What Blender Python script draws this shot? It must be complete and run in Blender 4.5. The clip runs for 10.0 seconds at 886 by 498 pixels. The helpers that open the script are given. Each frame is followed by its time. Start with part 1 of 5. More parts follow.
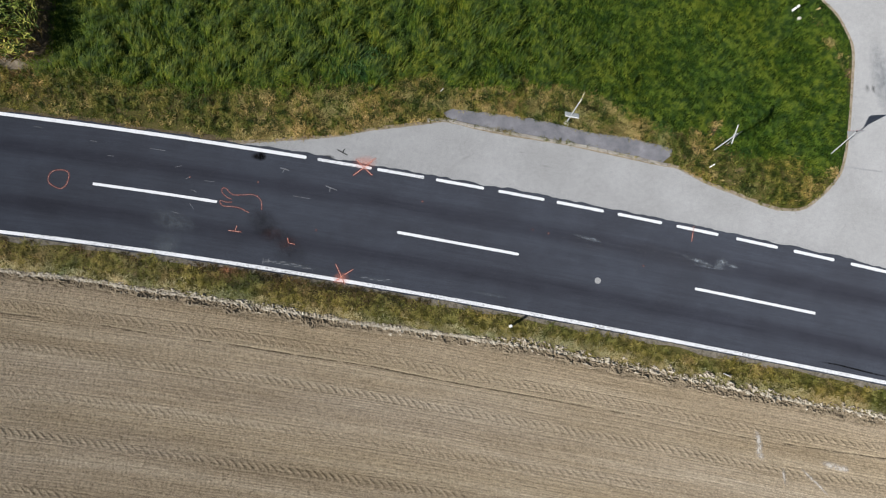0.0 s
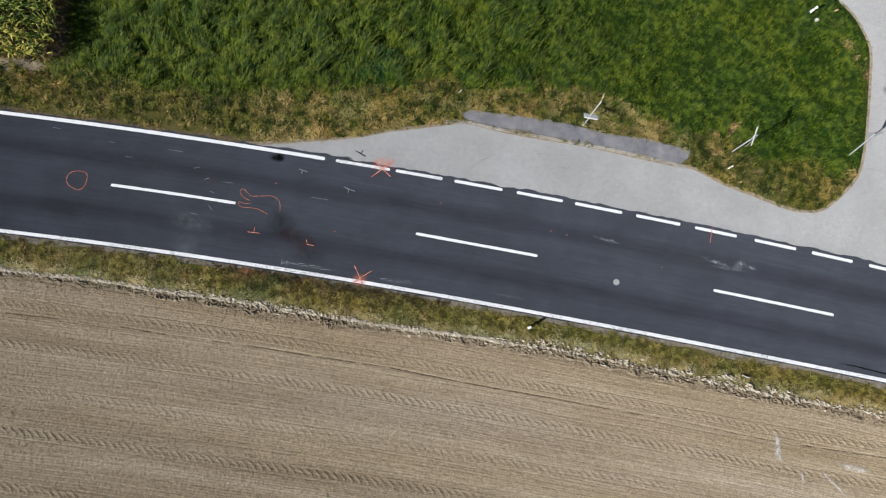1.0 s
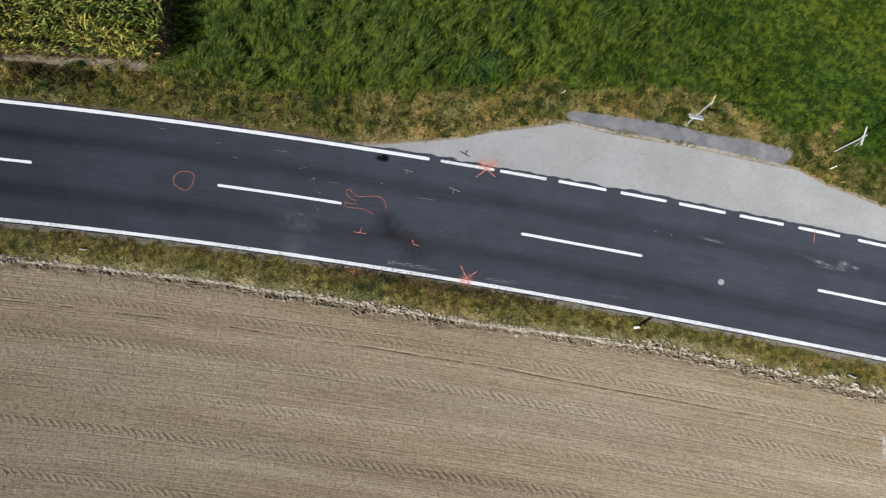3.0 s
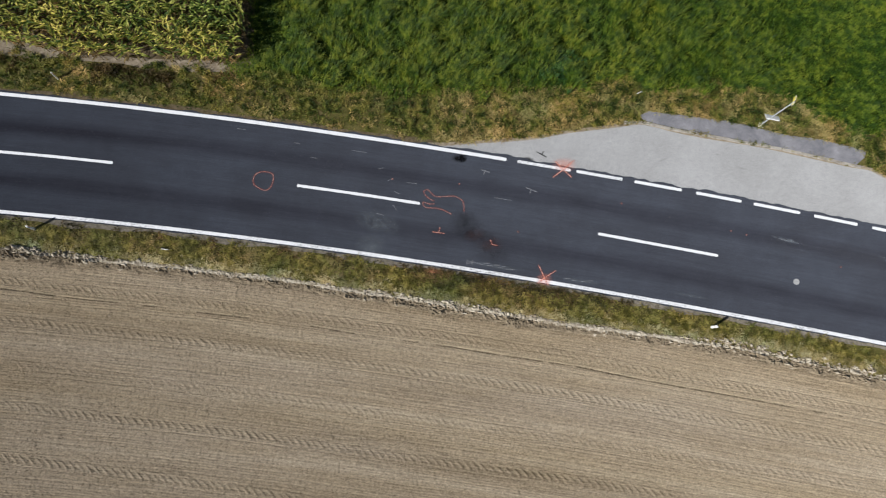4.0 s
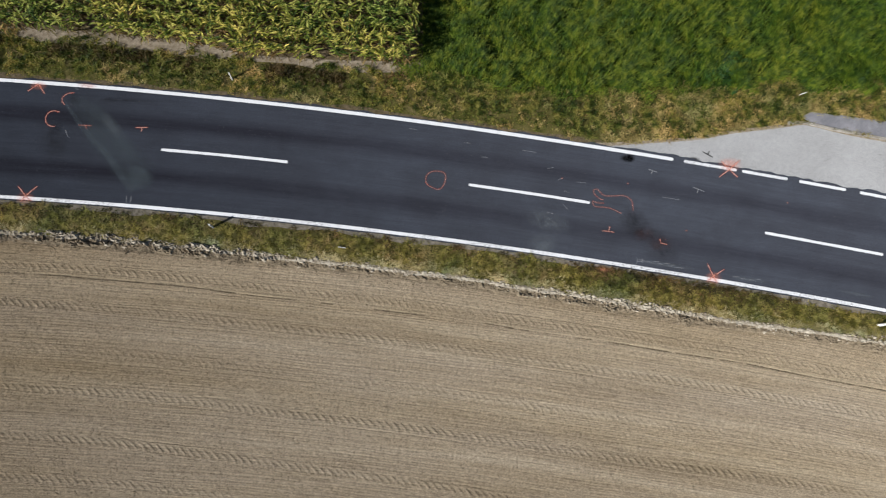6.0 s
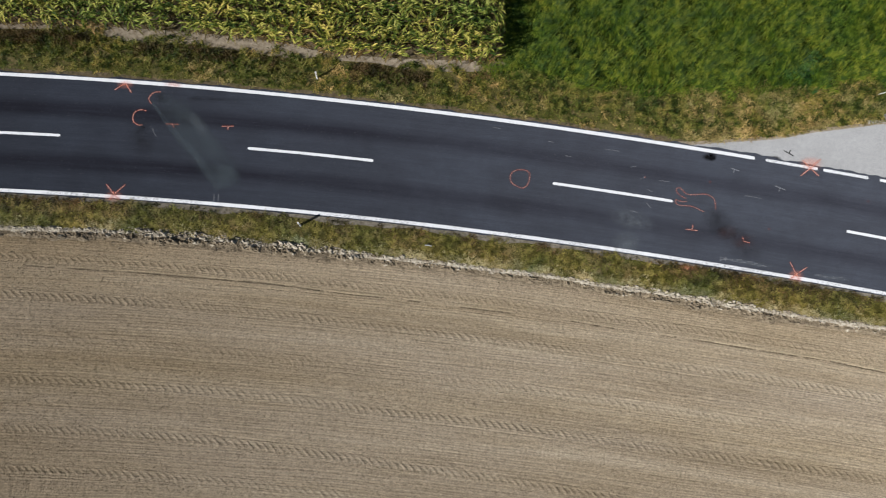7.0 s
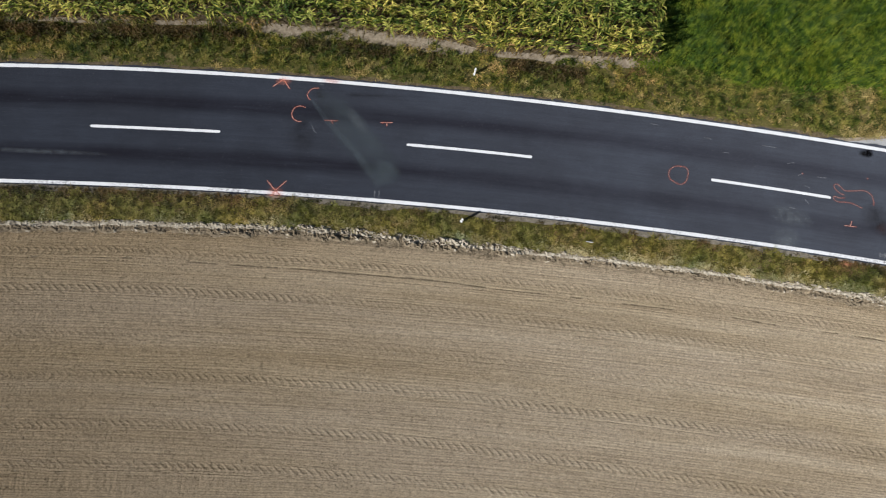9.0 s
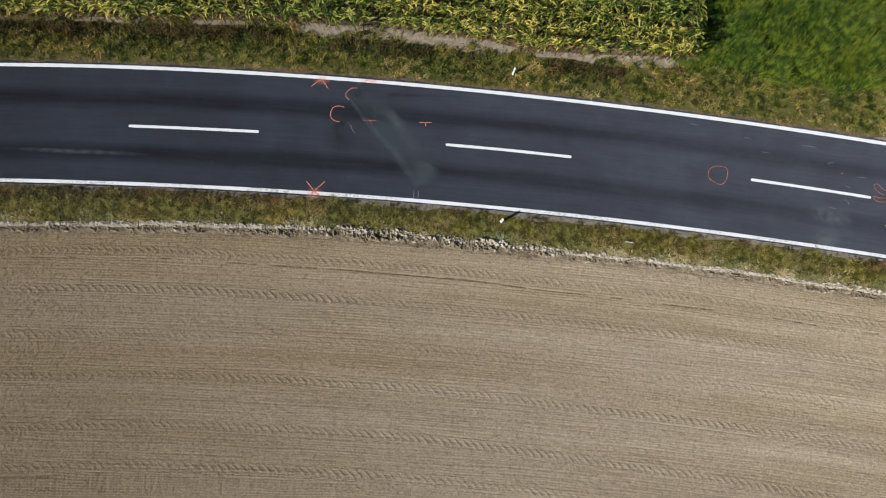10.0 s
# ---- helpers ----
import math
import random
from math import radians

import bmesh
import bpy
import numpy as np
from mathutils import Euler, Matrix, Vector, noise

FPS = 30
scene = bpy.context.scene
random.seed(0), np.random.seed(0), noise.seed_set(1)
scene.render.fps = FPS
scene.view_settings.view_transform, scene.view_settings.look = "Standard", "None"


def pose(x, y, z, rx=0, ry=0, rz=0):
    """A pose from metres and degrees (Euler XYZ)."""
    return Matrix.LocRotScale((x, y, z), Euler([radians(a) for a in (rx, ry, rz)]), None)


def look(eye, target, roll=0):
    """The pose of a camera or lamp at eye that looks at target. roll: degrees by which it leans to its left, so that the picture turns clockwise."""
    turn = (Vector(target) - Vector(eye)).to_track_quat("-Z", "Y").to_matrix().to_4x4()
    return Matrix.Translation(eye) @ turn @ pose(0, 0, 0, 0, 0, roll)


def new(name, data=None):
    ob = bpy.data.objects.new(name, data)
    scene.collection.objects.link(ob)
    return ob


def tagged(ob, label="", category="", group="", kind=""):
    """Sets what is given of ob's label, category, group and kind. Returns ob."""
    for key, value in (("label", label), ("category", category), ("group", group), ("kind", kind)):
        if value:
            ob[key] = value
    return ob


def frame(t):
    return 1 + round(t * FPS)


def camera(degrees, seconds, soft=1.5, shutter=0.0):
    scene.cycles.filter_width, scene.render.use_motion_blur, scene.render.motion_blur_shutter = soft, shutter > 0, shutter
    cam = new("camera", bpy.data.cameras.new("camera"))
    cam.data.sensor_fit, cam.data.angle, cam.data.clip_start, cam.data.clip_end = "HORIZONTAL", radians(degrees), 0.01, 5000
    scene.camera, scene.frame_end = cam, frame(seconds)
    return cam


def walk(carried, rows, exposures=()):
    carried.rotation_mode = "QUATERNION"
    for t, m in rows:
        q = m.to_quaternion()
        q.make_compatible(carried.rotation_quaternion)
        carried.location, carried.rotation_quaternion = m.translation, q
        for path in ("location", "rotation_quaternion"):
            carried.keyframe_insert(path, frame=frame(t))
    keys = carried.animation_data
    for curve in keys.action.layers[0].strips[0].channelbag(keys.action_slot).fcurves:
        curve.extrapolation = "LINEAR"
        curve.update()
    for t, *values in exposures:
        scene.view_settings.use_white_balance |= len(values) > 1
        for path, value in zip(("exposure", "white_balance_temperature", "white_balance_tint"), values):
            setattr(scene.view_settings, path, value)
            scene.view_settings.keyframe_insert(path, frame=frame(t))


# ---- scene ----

# camera: a drone some forty metres up, looking almost straight down and sliding west
cam = camera(55.82, 10.0, soft=1.15, shutter=0.4)
PATH = [
    (0, pose(0.004, 0.001, 40.643, 7.697, -2.072, 0.083)),
    (0.5, pose(-0.374, 0.056, 40.651, 7.657, -2.139, 0.102)),
    (1, pose(-0.956, 0.104, 40.603, 7.649, -2.145, 0.109)),
    (1.5, pose(-1.794, 0.106, 40.647, 7.652, -2.128, 0.076)),
    (2, pose(-2.990, 0.109, 40.557, 7.674, -2.108, 0.099)),
    (2.5, pose(-4.427, 0.071, 40.481, 7.716, -2.083, 0.097)),
    (4, pose(-9.972, 0.039, 40.642, 7.646, -2.140, 0.094)),
    (4.5, pose(-12.051, 0.014, 40.732, 7.638, -2.151, 0.109)),
    (5, pose(-14.127, -0.048, 40.770, 7.633, -2.128, 0.149)),
    (5.5, pose(-16.266, -0.078, 40.814, 7.630, -2.085, 0.179)),
    (7, pose(-22.654, -0.257, 40.959, 7.621, -2.110, 0.215)),
    (7.5, pose(-24.731, -0.322, 40.954, 7.624, -2.115, 0.233)),
    (8, pose(-26.752, -0.363, 40.746, 7.633, -2.119, 0.220)),
    (8.5, pose(-28.718, -0.418, 40.670, 7.641, -2.160, 0.199)),
    (9, pose(-30.616, -0.463, 40.575, 7.640, -2.157, 0.197)),
    (9.5, pose(-32.062, -0.461, 40.489, 7.643, -2.128, 0.198)),
    (10, pose(-32.554, -0.438, 40.354, 7.649, -2.161, 0.162)),
]
walk(cam, PATH, exposures=[(0.0, 0.22), (10.0, 0.08)])

# ---- light: clear sky, sun in the south-west ----
SUN_AZ, SUN_EL = 31.0, 40.0          # the way the shadows fall, degrees from +x; height of the sun
world = bpy.data.worlds.new("sky")
scene.world = world
world.use_nodes = True
wn = world.node_tree
sky = wn.nodes.new("ShaderNodeTexSky")
sky.sky_type, sky.sun_disc = "NISHITA", False
sky.sun_elevation, sky.sun_rotation = radians(SUN_EL), radians(-(90 + SUN_AZ))
wn.links.new(sky.outputs[0], wn.nodes["Background"].inputs["Color"])
wn.nodes["Background"].inputs["Strength"].default_value = 0.05
sun = new("sun", bpy.data.lights.new("sun", "SUN"))
sun.data.energy, sun.data.angle, sun.data.color = 5.0, radians(0.53), (1.0, 0.975, 0.94)
az, el = radians(SUN_AZ), radians(SUN_EL)
sun.matrix_world = look((-40 * math.cos(az), -40 * math.sin(az), 60),
                        (-40 * math.cos(az) + math.cos(az) * math.cos(el), -40 * math.sin(az) + math.sin(az) * math.cos(el), 60 - math.sin(el)))

rng = np.random.default_rng(7)


# ---- mesh helpers ----
def np_mesh(name, verts, faces, uv=None, mats=(), smooth=False, index=None):
    """A mesh from arrays; faces: array (n, 3) or (n, 4), or a list of arrays; uv: one pair a vertex."""
    groups = faces if isinstance(faces, list) else [faces]
    me = bpy.data.meshes.new(name)
    verts = np.asarray(verts, np.float32)
    loops = np.concatenate([np.asarray(g).ravel() for g in groups]).astype(np.int32)
    totals = np.concatenate([np.full(len(g), np.asarray(g).shape[1]) for g in groups]).astype(np.int32)
    starts = np.concatenate([[0], np.cumsum(totals)[:-1]]).astype(np.int32)
    me.vertices.add(len(verts))
    me.vertices.foreach_set("co", verts.ravel())
    me.loops.add(len(loops))
    me.loops.foreach_set("vertex_index", loops)
    me.polygons.add(len(totals))
    me.polygons.foreach_set("loop_start", starts)
    me.polygons.foreach_set("loop_total", totals)
    me.polygons.foreach_set("use_smooth", np.full(len(totals), smooth))
    me.update(calc_edges=True)
    if uv is not None:
        layer = me.uv_layers.new(name="UVMap")
        layer.data.foreach_set("uv", np.asarray(uv, np.float32)[loops].ravel())
    for m in mats:
        me.materials.append(m)
    if index is not None:
        me.polygons.foreach_set("material_index", np.asarray(index, np.int32))
    me.validate()
    return me


def grid_faces(nu, nv):
    """Quads of a grid of nu rows by nv columns of vertices, row by row."""
    i, j = np.meshgrid(np.arange(nu - 1), np.arange(nv - 1), indexing="ij")
    a = (i * nv + j).ravel()
    return np.stack([a, a + 1, a + nv + 1, a + nv], 1)


def part(name, bm, material, parent, label=""):
    """Links a bmesh (or mesh) as one mesh object under a thing or under a part."""
    if isinstance(bm, bmesh.types.BMesh):
        me = bpy.data.meshes.new(name)
        bm.to_mesh(me)
        bm.free()
    else:
        me = bm
    if material is not None and not me.materials:
        me.materials.append(material)
    ob = new(name, me)
    ob.parent = parent
    return tagged(ob, label)


def bm_box(bm, size, at=(0, 0, 0), turn=(0, 0, 0), bevel=0.0):
    made = bmesh.ops.create_cube(bm, size=1.0, matrix=pose(*at, *turn) @ Matrix.Diagonal((*size, 1)))
    if bevel:
        edges = {e for v in made["verts"] for e in v.link_edges}
        bmesh.ops.bevel(bm, geom=list(edges), offset=bevel, segments=2, affect="EDGES")
    return bm


def bm_tube(bm, r1, r2, depth, at=(0, 0, 0), turn=(0, 0, 0), seg=12):
    """A tapered rod whose foot stands at the place given."""
    bmesh.ops.create_cone(bm, cap_ends=True, segments=seg, radius1=r1, radius2=r2, depth=depth, matrix=pose(*at, *turn) @ pose(0, 0, depth / 2))
    return bm


def smooth_line(pts, step=0.04):
    """Points along a rounded line through the points given."""
    p = [Vector((x, y)) for x, y in pts]
    p = [2 * p[0] - p[1]] + p + [2 * p[-1] - p[-2]]
    out = []
    for a, b, c, d in zip(p, p[1:], p[2:], p[3:]):
        n = max(2, int((c - b).length / step))
        for k in range(n):
            t = k / n
            out.append(0.5 * (2 * b + (c - a) * t + (2 * a - 5 * b + 4 * c - d) * t * t + (3 * b - a - 3 * c + d) * t ** 3))
    return out + [p[-2]]


# ---- plan: curves of the road, seen from above ----
NORTH = (-0.038, 0.069, -1.106, -5.101, 9.163)   # north edge line, y of x / 30
SOUTH = (0.081, 0.339, -0.980, -5.078, 3.353)    # south edge line


def bent(coef, x):
    """The curve of a line, running on straight beyond the bend."""
    x = np.asarray(x, float)
    c = np.clip(x, -54.0, 26.0)
    slope = np.polyval(np.polyder(coef), c / 30) / 30
    return np.polyval(coef, c / 30) + slope * (x - c)


def y_north(x):
    return bent(NORTH, x)


def y_south(x):
    return bent(SOUTH, x)


def y_mid(x):
    return (y_north(x) + y_south(x)) / 2 + np.interp(x, (-60, -43, -28, -12, 2, 17, 40), (-0.06, -0.05, 0.03, 0.0, -0.09, -0.09, -0.06))


# rim of the lay-by and of the island of grass, from west to east
BAY_X = (-9.42, -8.17, -6.51, -4.84, -3.72, -2.32, -0.92, 0.49, 1.63, 3.33, 4.75, 6.17, 7.59, 9.01, 10.43, 12.28, 13.28, 14.69, 16.1, 17.51, 18.36)
BAY_Y = (10.76, 10.80, 10.94, 11.07, 11.20, 11.48, 11.67, 11.86, 11.99, 11.60, 11.32, 11.11, 10.89, 10.59, 10.28, 9.89, 9.70, 8.96, 8.42, 7.86, 7.61)
# western rim of the side road, going north
LANE_X = (18.36, 19.37, 20.11, 21.03, 21.66, 22.05, 22.29, 22.48, 22.62, 22.62, 22.29, 21.89, 21.19, 20.2, 19.0)
LANE_Y = (7.61, 7.62, 8.00, 8.82, 9.70, 11.17, 12.65, 14.15, 15.36, 16.28, 17.19, 17.95, 18.71, 19.6, 20.6)
# upper rim of the mown verge
MOWN_X = (-90, -53, -47.5, -42, -38, -33.5, -29.2, -24.9, -19.1, -14.8, -12.2, -10.8, -8.8, -6.6, -3.8, -0.9, 0.6, 1.9, 4.8, 7.6, 9.35, 11.9, 14.8, 16.2, 19.0, 21.3, 23)
MOWN_Y = (16.6, 16.43, 16.3, 16.2, 15.9, 15.35, 14.85, 14.5, 14.2, 13.8, 13.45, 13.26, 13.43, 13.52, 13.5, 13.77, 14.0, 13.43, 13.85, 13.65, 12.94, 11.79, 11.09, 10.52, 9.67, 9.4, 9.3)
# foot of the first row of maize
MAIZE_X = (-90, -53, -47, -38, -33.5, -28.9, -27.0, -23.0, -18.4)
MAIZE_Y = (16.6, 16.40, 16.38, 16.30, 16.05, 15.55, 15.05, 14.86, 14.80)
BARE_X = (-90, -40, -37, -29, -27.5, -24.5, -23, -18)
BARE = (0.15, 0.15, 0.55, 0.60, 0.25, 0.25, 0.45, 0.45)
BANK_X = (-90, -52, -44, -36, -28, -17, -4, 6, 10, 16, 24, 60)
BANK_D = (2.2, 2.18, 1.91, 1.76, 1.91, 1.83, 1.95, 1.62, 1.70, 1.80, 1.74, 1.74)
PLATFORM = [(1.46, 12.39), (1.91, 12.61), (3.62, 12.42), (5.9, 12.16), (7.18, 11.88), (9.03, 11.43), (10.75, 11.25), (12.17, 10.91), (13.03, 10.66), (12.96, 10.34), (12.49, 9.95)]


# ---- materials ----
def material(name):
    m = bpy.data.materials.new(name)
    m.use_nodes = True
    return m, m.node_tree, m.node_tree.nodes["Principled BSDF"]


class Nodes:
    """Short hand for wiring a material."""

    def __init__(self, name, rough=0.9, spec=0.2):
        self.mat, self.tree, self.bsdf = material(name)
        self.bsdf.inputs["Roughness"].default_value = rough
        self.bsdf.inputs["Specular IOR Level"].default_value = spec
        self.bsdf.inputs["Diffuse Roughness"].default_value = 1.0 if rough > 0.8 else 0.3

    def add(self, kind, **values):
        n = self.tree.nodes.new(kind)
        for key, v in values.items():
            n.inputs[key].default_value = v
        return n

    def link(self, a, b):
        self.tree.links.new(a, b)

    def place(self, scale=(1, 1, 1), uv=False):
        src = self.add("ShaderNodeUVMap") if uv else self.add("ShaderNodeNewGeometry")
        m = self.add("ShaderNodeMapping", Scale=scale)
        self.link(src.outputs["UV" if uv else "Position"], m.inputs["Vector"])
        return m.outputs["Vector"]

    def noise(self, scale, detail=4, rough=0.6, vec=None, dist=0.0):
        n = self.add("ShaderNodeTexNoise", Scale=scale, Detail=detail, Roughness=rough, Distortion=dist)
        self.link(vec if vec is not None else self.place(), n.inputs["Vector"])
        return n.outputs["Fac"]

    def ramp(self, fac, *stops):
        n = self.add("ShaderNodeValToRGB")
        el = n.color_ramp.elements
        while len(el) < len(stops):
            el.new(0.5)
        for e, (p, c) in zip(el, stops):
            e.position = p
            e.color = (*c, 1) if isinstance(c, tuple) else (c, c, c, 1)
        self.link(fac, n.inputs["Fac"])
        return n.outputs["Color"]

    def mix(self, fac, a, b, how="MIX"):
        n = self.tree.nodes.new("ShaderNodeMix")
        n.data_type, n.blend_type = "RGBA", how
        for v, i in ((fac, 0), (a, 6), (b, 7)):
            if isinstance(v, (int, float)):
                n.inputs[i].default_value = v if i == 0 else (v, v, v, 1)
            elif isinstance(v, tuple):
                n.inputs[i].default_value = (*v, 1)
            else:
                self.link(v, n.inputs[i])
        return n.outputs[2]

    def math(self, how, a, b=0.0):
        n = self.tree.nodes.new("ShaderNodeMath")
        n.operation = how
        for v, i in ((a, 0), (b, 1)):
            if isinstance(v, (int, float)):
                n.inputs[i].default_value = v
            else:
                self.link(v, n.inputs[i])
        return n.outputs[0]

    def island(self):
        return self.add("ShaderNodeNewGeometry").outputs["Random Per Island"]

    def base(self, col):
        self.link(col, self.bsdf.inputs["Base Color"])
        return self

    def bump(self, height, strength=0.5, distance=0.02):
        n = self.add("ShaderNodeBump", Strength=strength, Distance=distance)
        self.link(height, n.inputs["Height"])
        self.link(n.outputs["Normal"], self.bsdf.inputs["Normal"])
        return self

    def alpha(self, fac):
        self.link(fac, self.bsdf.inputs["Alpha"])
        return self


def plain(name, col, rough=0.5, metal=0.0, vary=0.15, scale=9.0):
    n = Nodes(name, rough, 0.4)
    n.bsdf.inputs["Metallic"].default_value = metal
    dark = tuple(c * (1 - vary) for c in col)
    f = n.noise(scale, 5)
    n.base(n.mix(n.ramp(f, (0.35, 0.0), (0.65, 1.0)), dark, col))
    return n.mat


def make_asphalt():
    n = Nodes("asphalt", 0.95, 0.10)
    uv = n.place((1, 1, 1), uv=True)
    sep = n.add("ShaderNodeSeparateXYZ")
    n.link(uv, sep.inputs[0])
    across = n.math("ABSOLUTE", sep.outputs["Y"])
    wob = n.noise(0.25, 3, vec=n.place((0.30, 0.8, 1), uv=True))
    lane = n.math("ADD", across, n.math("MULTIPLY", n.math("SUBTRACT", wob, 0.5), 0.45))
    band = n.ramp(n.math("MULTIPLY", lane, 1 / 3.0), (0.26, 0.0), (0.40, 1.0), (0.49, 1.0), (0.66, 0.0))
    long = n.noise(1.6, 5, vec=n.place((0.10, 1.6, 1), uv=True))
    east = n.add("ShaderNodeMapRange")
    for key, v in (("From Min", -36.0), ("From Max", -14.0), ("To Min", 1.0), ("To Max", 0.55)):
        east.inputs[key].default_value = v
    n.link(sep.outputs["X"], east.inputs["Value"])
    band = n.math("MULTIPLY", band, east.outputs[0])
    col = n.mix(n.math("MULTIPLY", band, n.ramp(long, (0.30, 0.55), (0.62, 1.0))), (0.0375, 0.0435, 0.0585), (0.0150, 0.0155, 0.0235))
    blot = n.ramp(n.noise(0.9, 6, 0.65), (0.35, 0.93), (0.7, 1.07))
    drag = n.ramp(n.noise(3.0, 5, 0.7, vec=n.place((0.10, 2.2, 1), uv=True)), (0.34, 0.91), (0.66, 1.09))
    grain = n.ramp(n.noise(24, 4, 0.8), (0.3, 0.66), (0.72, 1.38))
    speck = n.ramp(n.noise(14, 2, 0.6), (0.66, 0.0), (0.72, 0.6))
    newer = n.add("ShaderNodeMapRange")
    for key, v in (("From Min", -38.0), ("From Max", -12.0), ("To Min", 0.0), ("To Max", 1.0)):
        newer.inputs[key].default_value = v
    n.link(sep.outputs["X"], newer.inputs["Value"])
    col = n.mix(1.0, col, n.mix(newer.outputs[0], (1.0, 1.0, 1.0), (1.44, 1.39, 1.32)), "MULTIPLY")
    wiped = n.ramp(n.noise(0.22, 4, 0.6, vec=n.place((1.0, 1.6, 1)), dist=0.4), (0.40, (0.93, 0.92, 0.92)), (0.62, (1.07, 1.08, 1.09)))
    col = n.mix(1.0, col, wiped, "MULTIPLY")
    col = n.mix(1.0, n.mix(1.0, n.mix(1.0, col, blot, "MULTIPLY"), drag, "MULTIPLY"), grain, "MULTIPLY")
    col = n.mix(speck, col, (0.11, 0.11, 0.115))
    n.base(col).bump(n.noise(90, 2), 0.25, 0.01)
    return n.mat


def make_old_asphalt(name, light, dark, seed):
    n = Nodes(name, 0.9, 0.2)
    big = n.noise(0.35 + seed, 6, 0.6, dist=0.3)
    col = n.mix(n.ramp(big, (0.35, 0.0), (0.68, 1.0)), dark, light)
    grain = n.ramp(n.noise(22, 4, 0.85), (0.28, 0.64), (0.72, 1.34))
    mid = n.ramp(n.noise(4.5, 6, 0.7), (0.3, 0.9), (0.7, 1.08))
    n.base(n.mix(1.0, n.mix(1.0, col, grain, "MULTIPLY"), mid, "MULTIPLY")).bump(n.noise(60, 3), 0.35, 0.01)
    return n.mat


def make_paint(name, wear):
    n = Nodes(name, 0.6, 0.35)
    worn = n.ramp(n.noise(11, 7, 0.75, vec=n.place((0.7, 1.6, 1))), (0.36 + wear - 0.06, (0.20, 0.20, 0.21)), (0.42 + wear, (0.75, 0.765, 0.79)))
    patch = n.ramp(n.noise(0.35, 4), (0.4, 0.0), (0.6, 1.0))
    col = n.mix(patch, (0.75, 0.765, 0.79), worn)
    n.base(n.mix(1.0, col, n.ramp(n.noise(3, 5), (0.3, 0.9), (0.7, 1.0)), "MULTIPLY"))
    return n.mat


def make_spray(name, top):
    n = Nodes(name, 0.7, 0.3)
    f = n.noise(22, 5, 0.7)
    n.base(n.mix(n.ramp(f, (0.35, 0.0), (0.65, 1.0)), (0.84, 0.40, 0.29), (0.95, 0.66, 0.56)))
    n.alpha(n.ramp(n.noise(7, 3, 0.6), (0.32, top * 0.5), (0.62, top)))
    return n.mat


def make_halo():
    n = Nodes("orange_overspray", 0.8, 0.2)
    n.bsdf.inputs["Base Color"].default_value = (0.42, 0.05, 0.02, 1)
    n.alpha(n.ramp(n.noise(26, 4, 0.8), (0.30, 0.06), (0.70, 0.27)))
    return n.mat


def make_stain(name, col, strength, scale=3.0, cut=0.0, edge=0.75):
    """Dust or oil that fades out towards the rim of its patch."""
    n = Nodes(name, 0.9, 0.15)
    uv = n.add("ShaderNodeUVMap").outputs["UV"]
    ln = n.add("ShaderNodeVectorMath")
    ln.operation = "LENGTH"
    n.link(uv, ln.inputs[0])
    fall = n.math("SUBTRACT", 1.0, ln.outputs["Value"])
    f = n.noise(scale, 6, 0.65, dist=0.5)
    a = n.math("MULTIPLY", n.ramp(fall, (0.0, 0.0), (edge, 1.0)), n.ramp(f, (0.30 + cut, 0.10 - 0.6 * cut), (0.72, 1.0)))
    n.bsdf.inputs["Base Color"].default_value = (*col, 1)
    n.alpha(n.math("MULTIPLY", a, strength))
    return n.mat


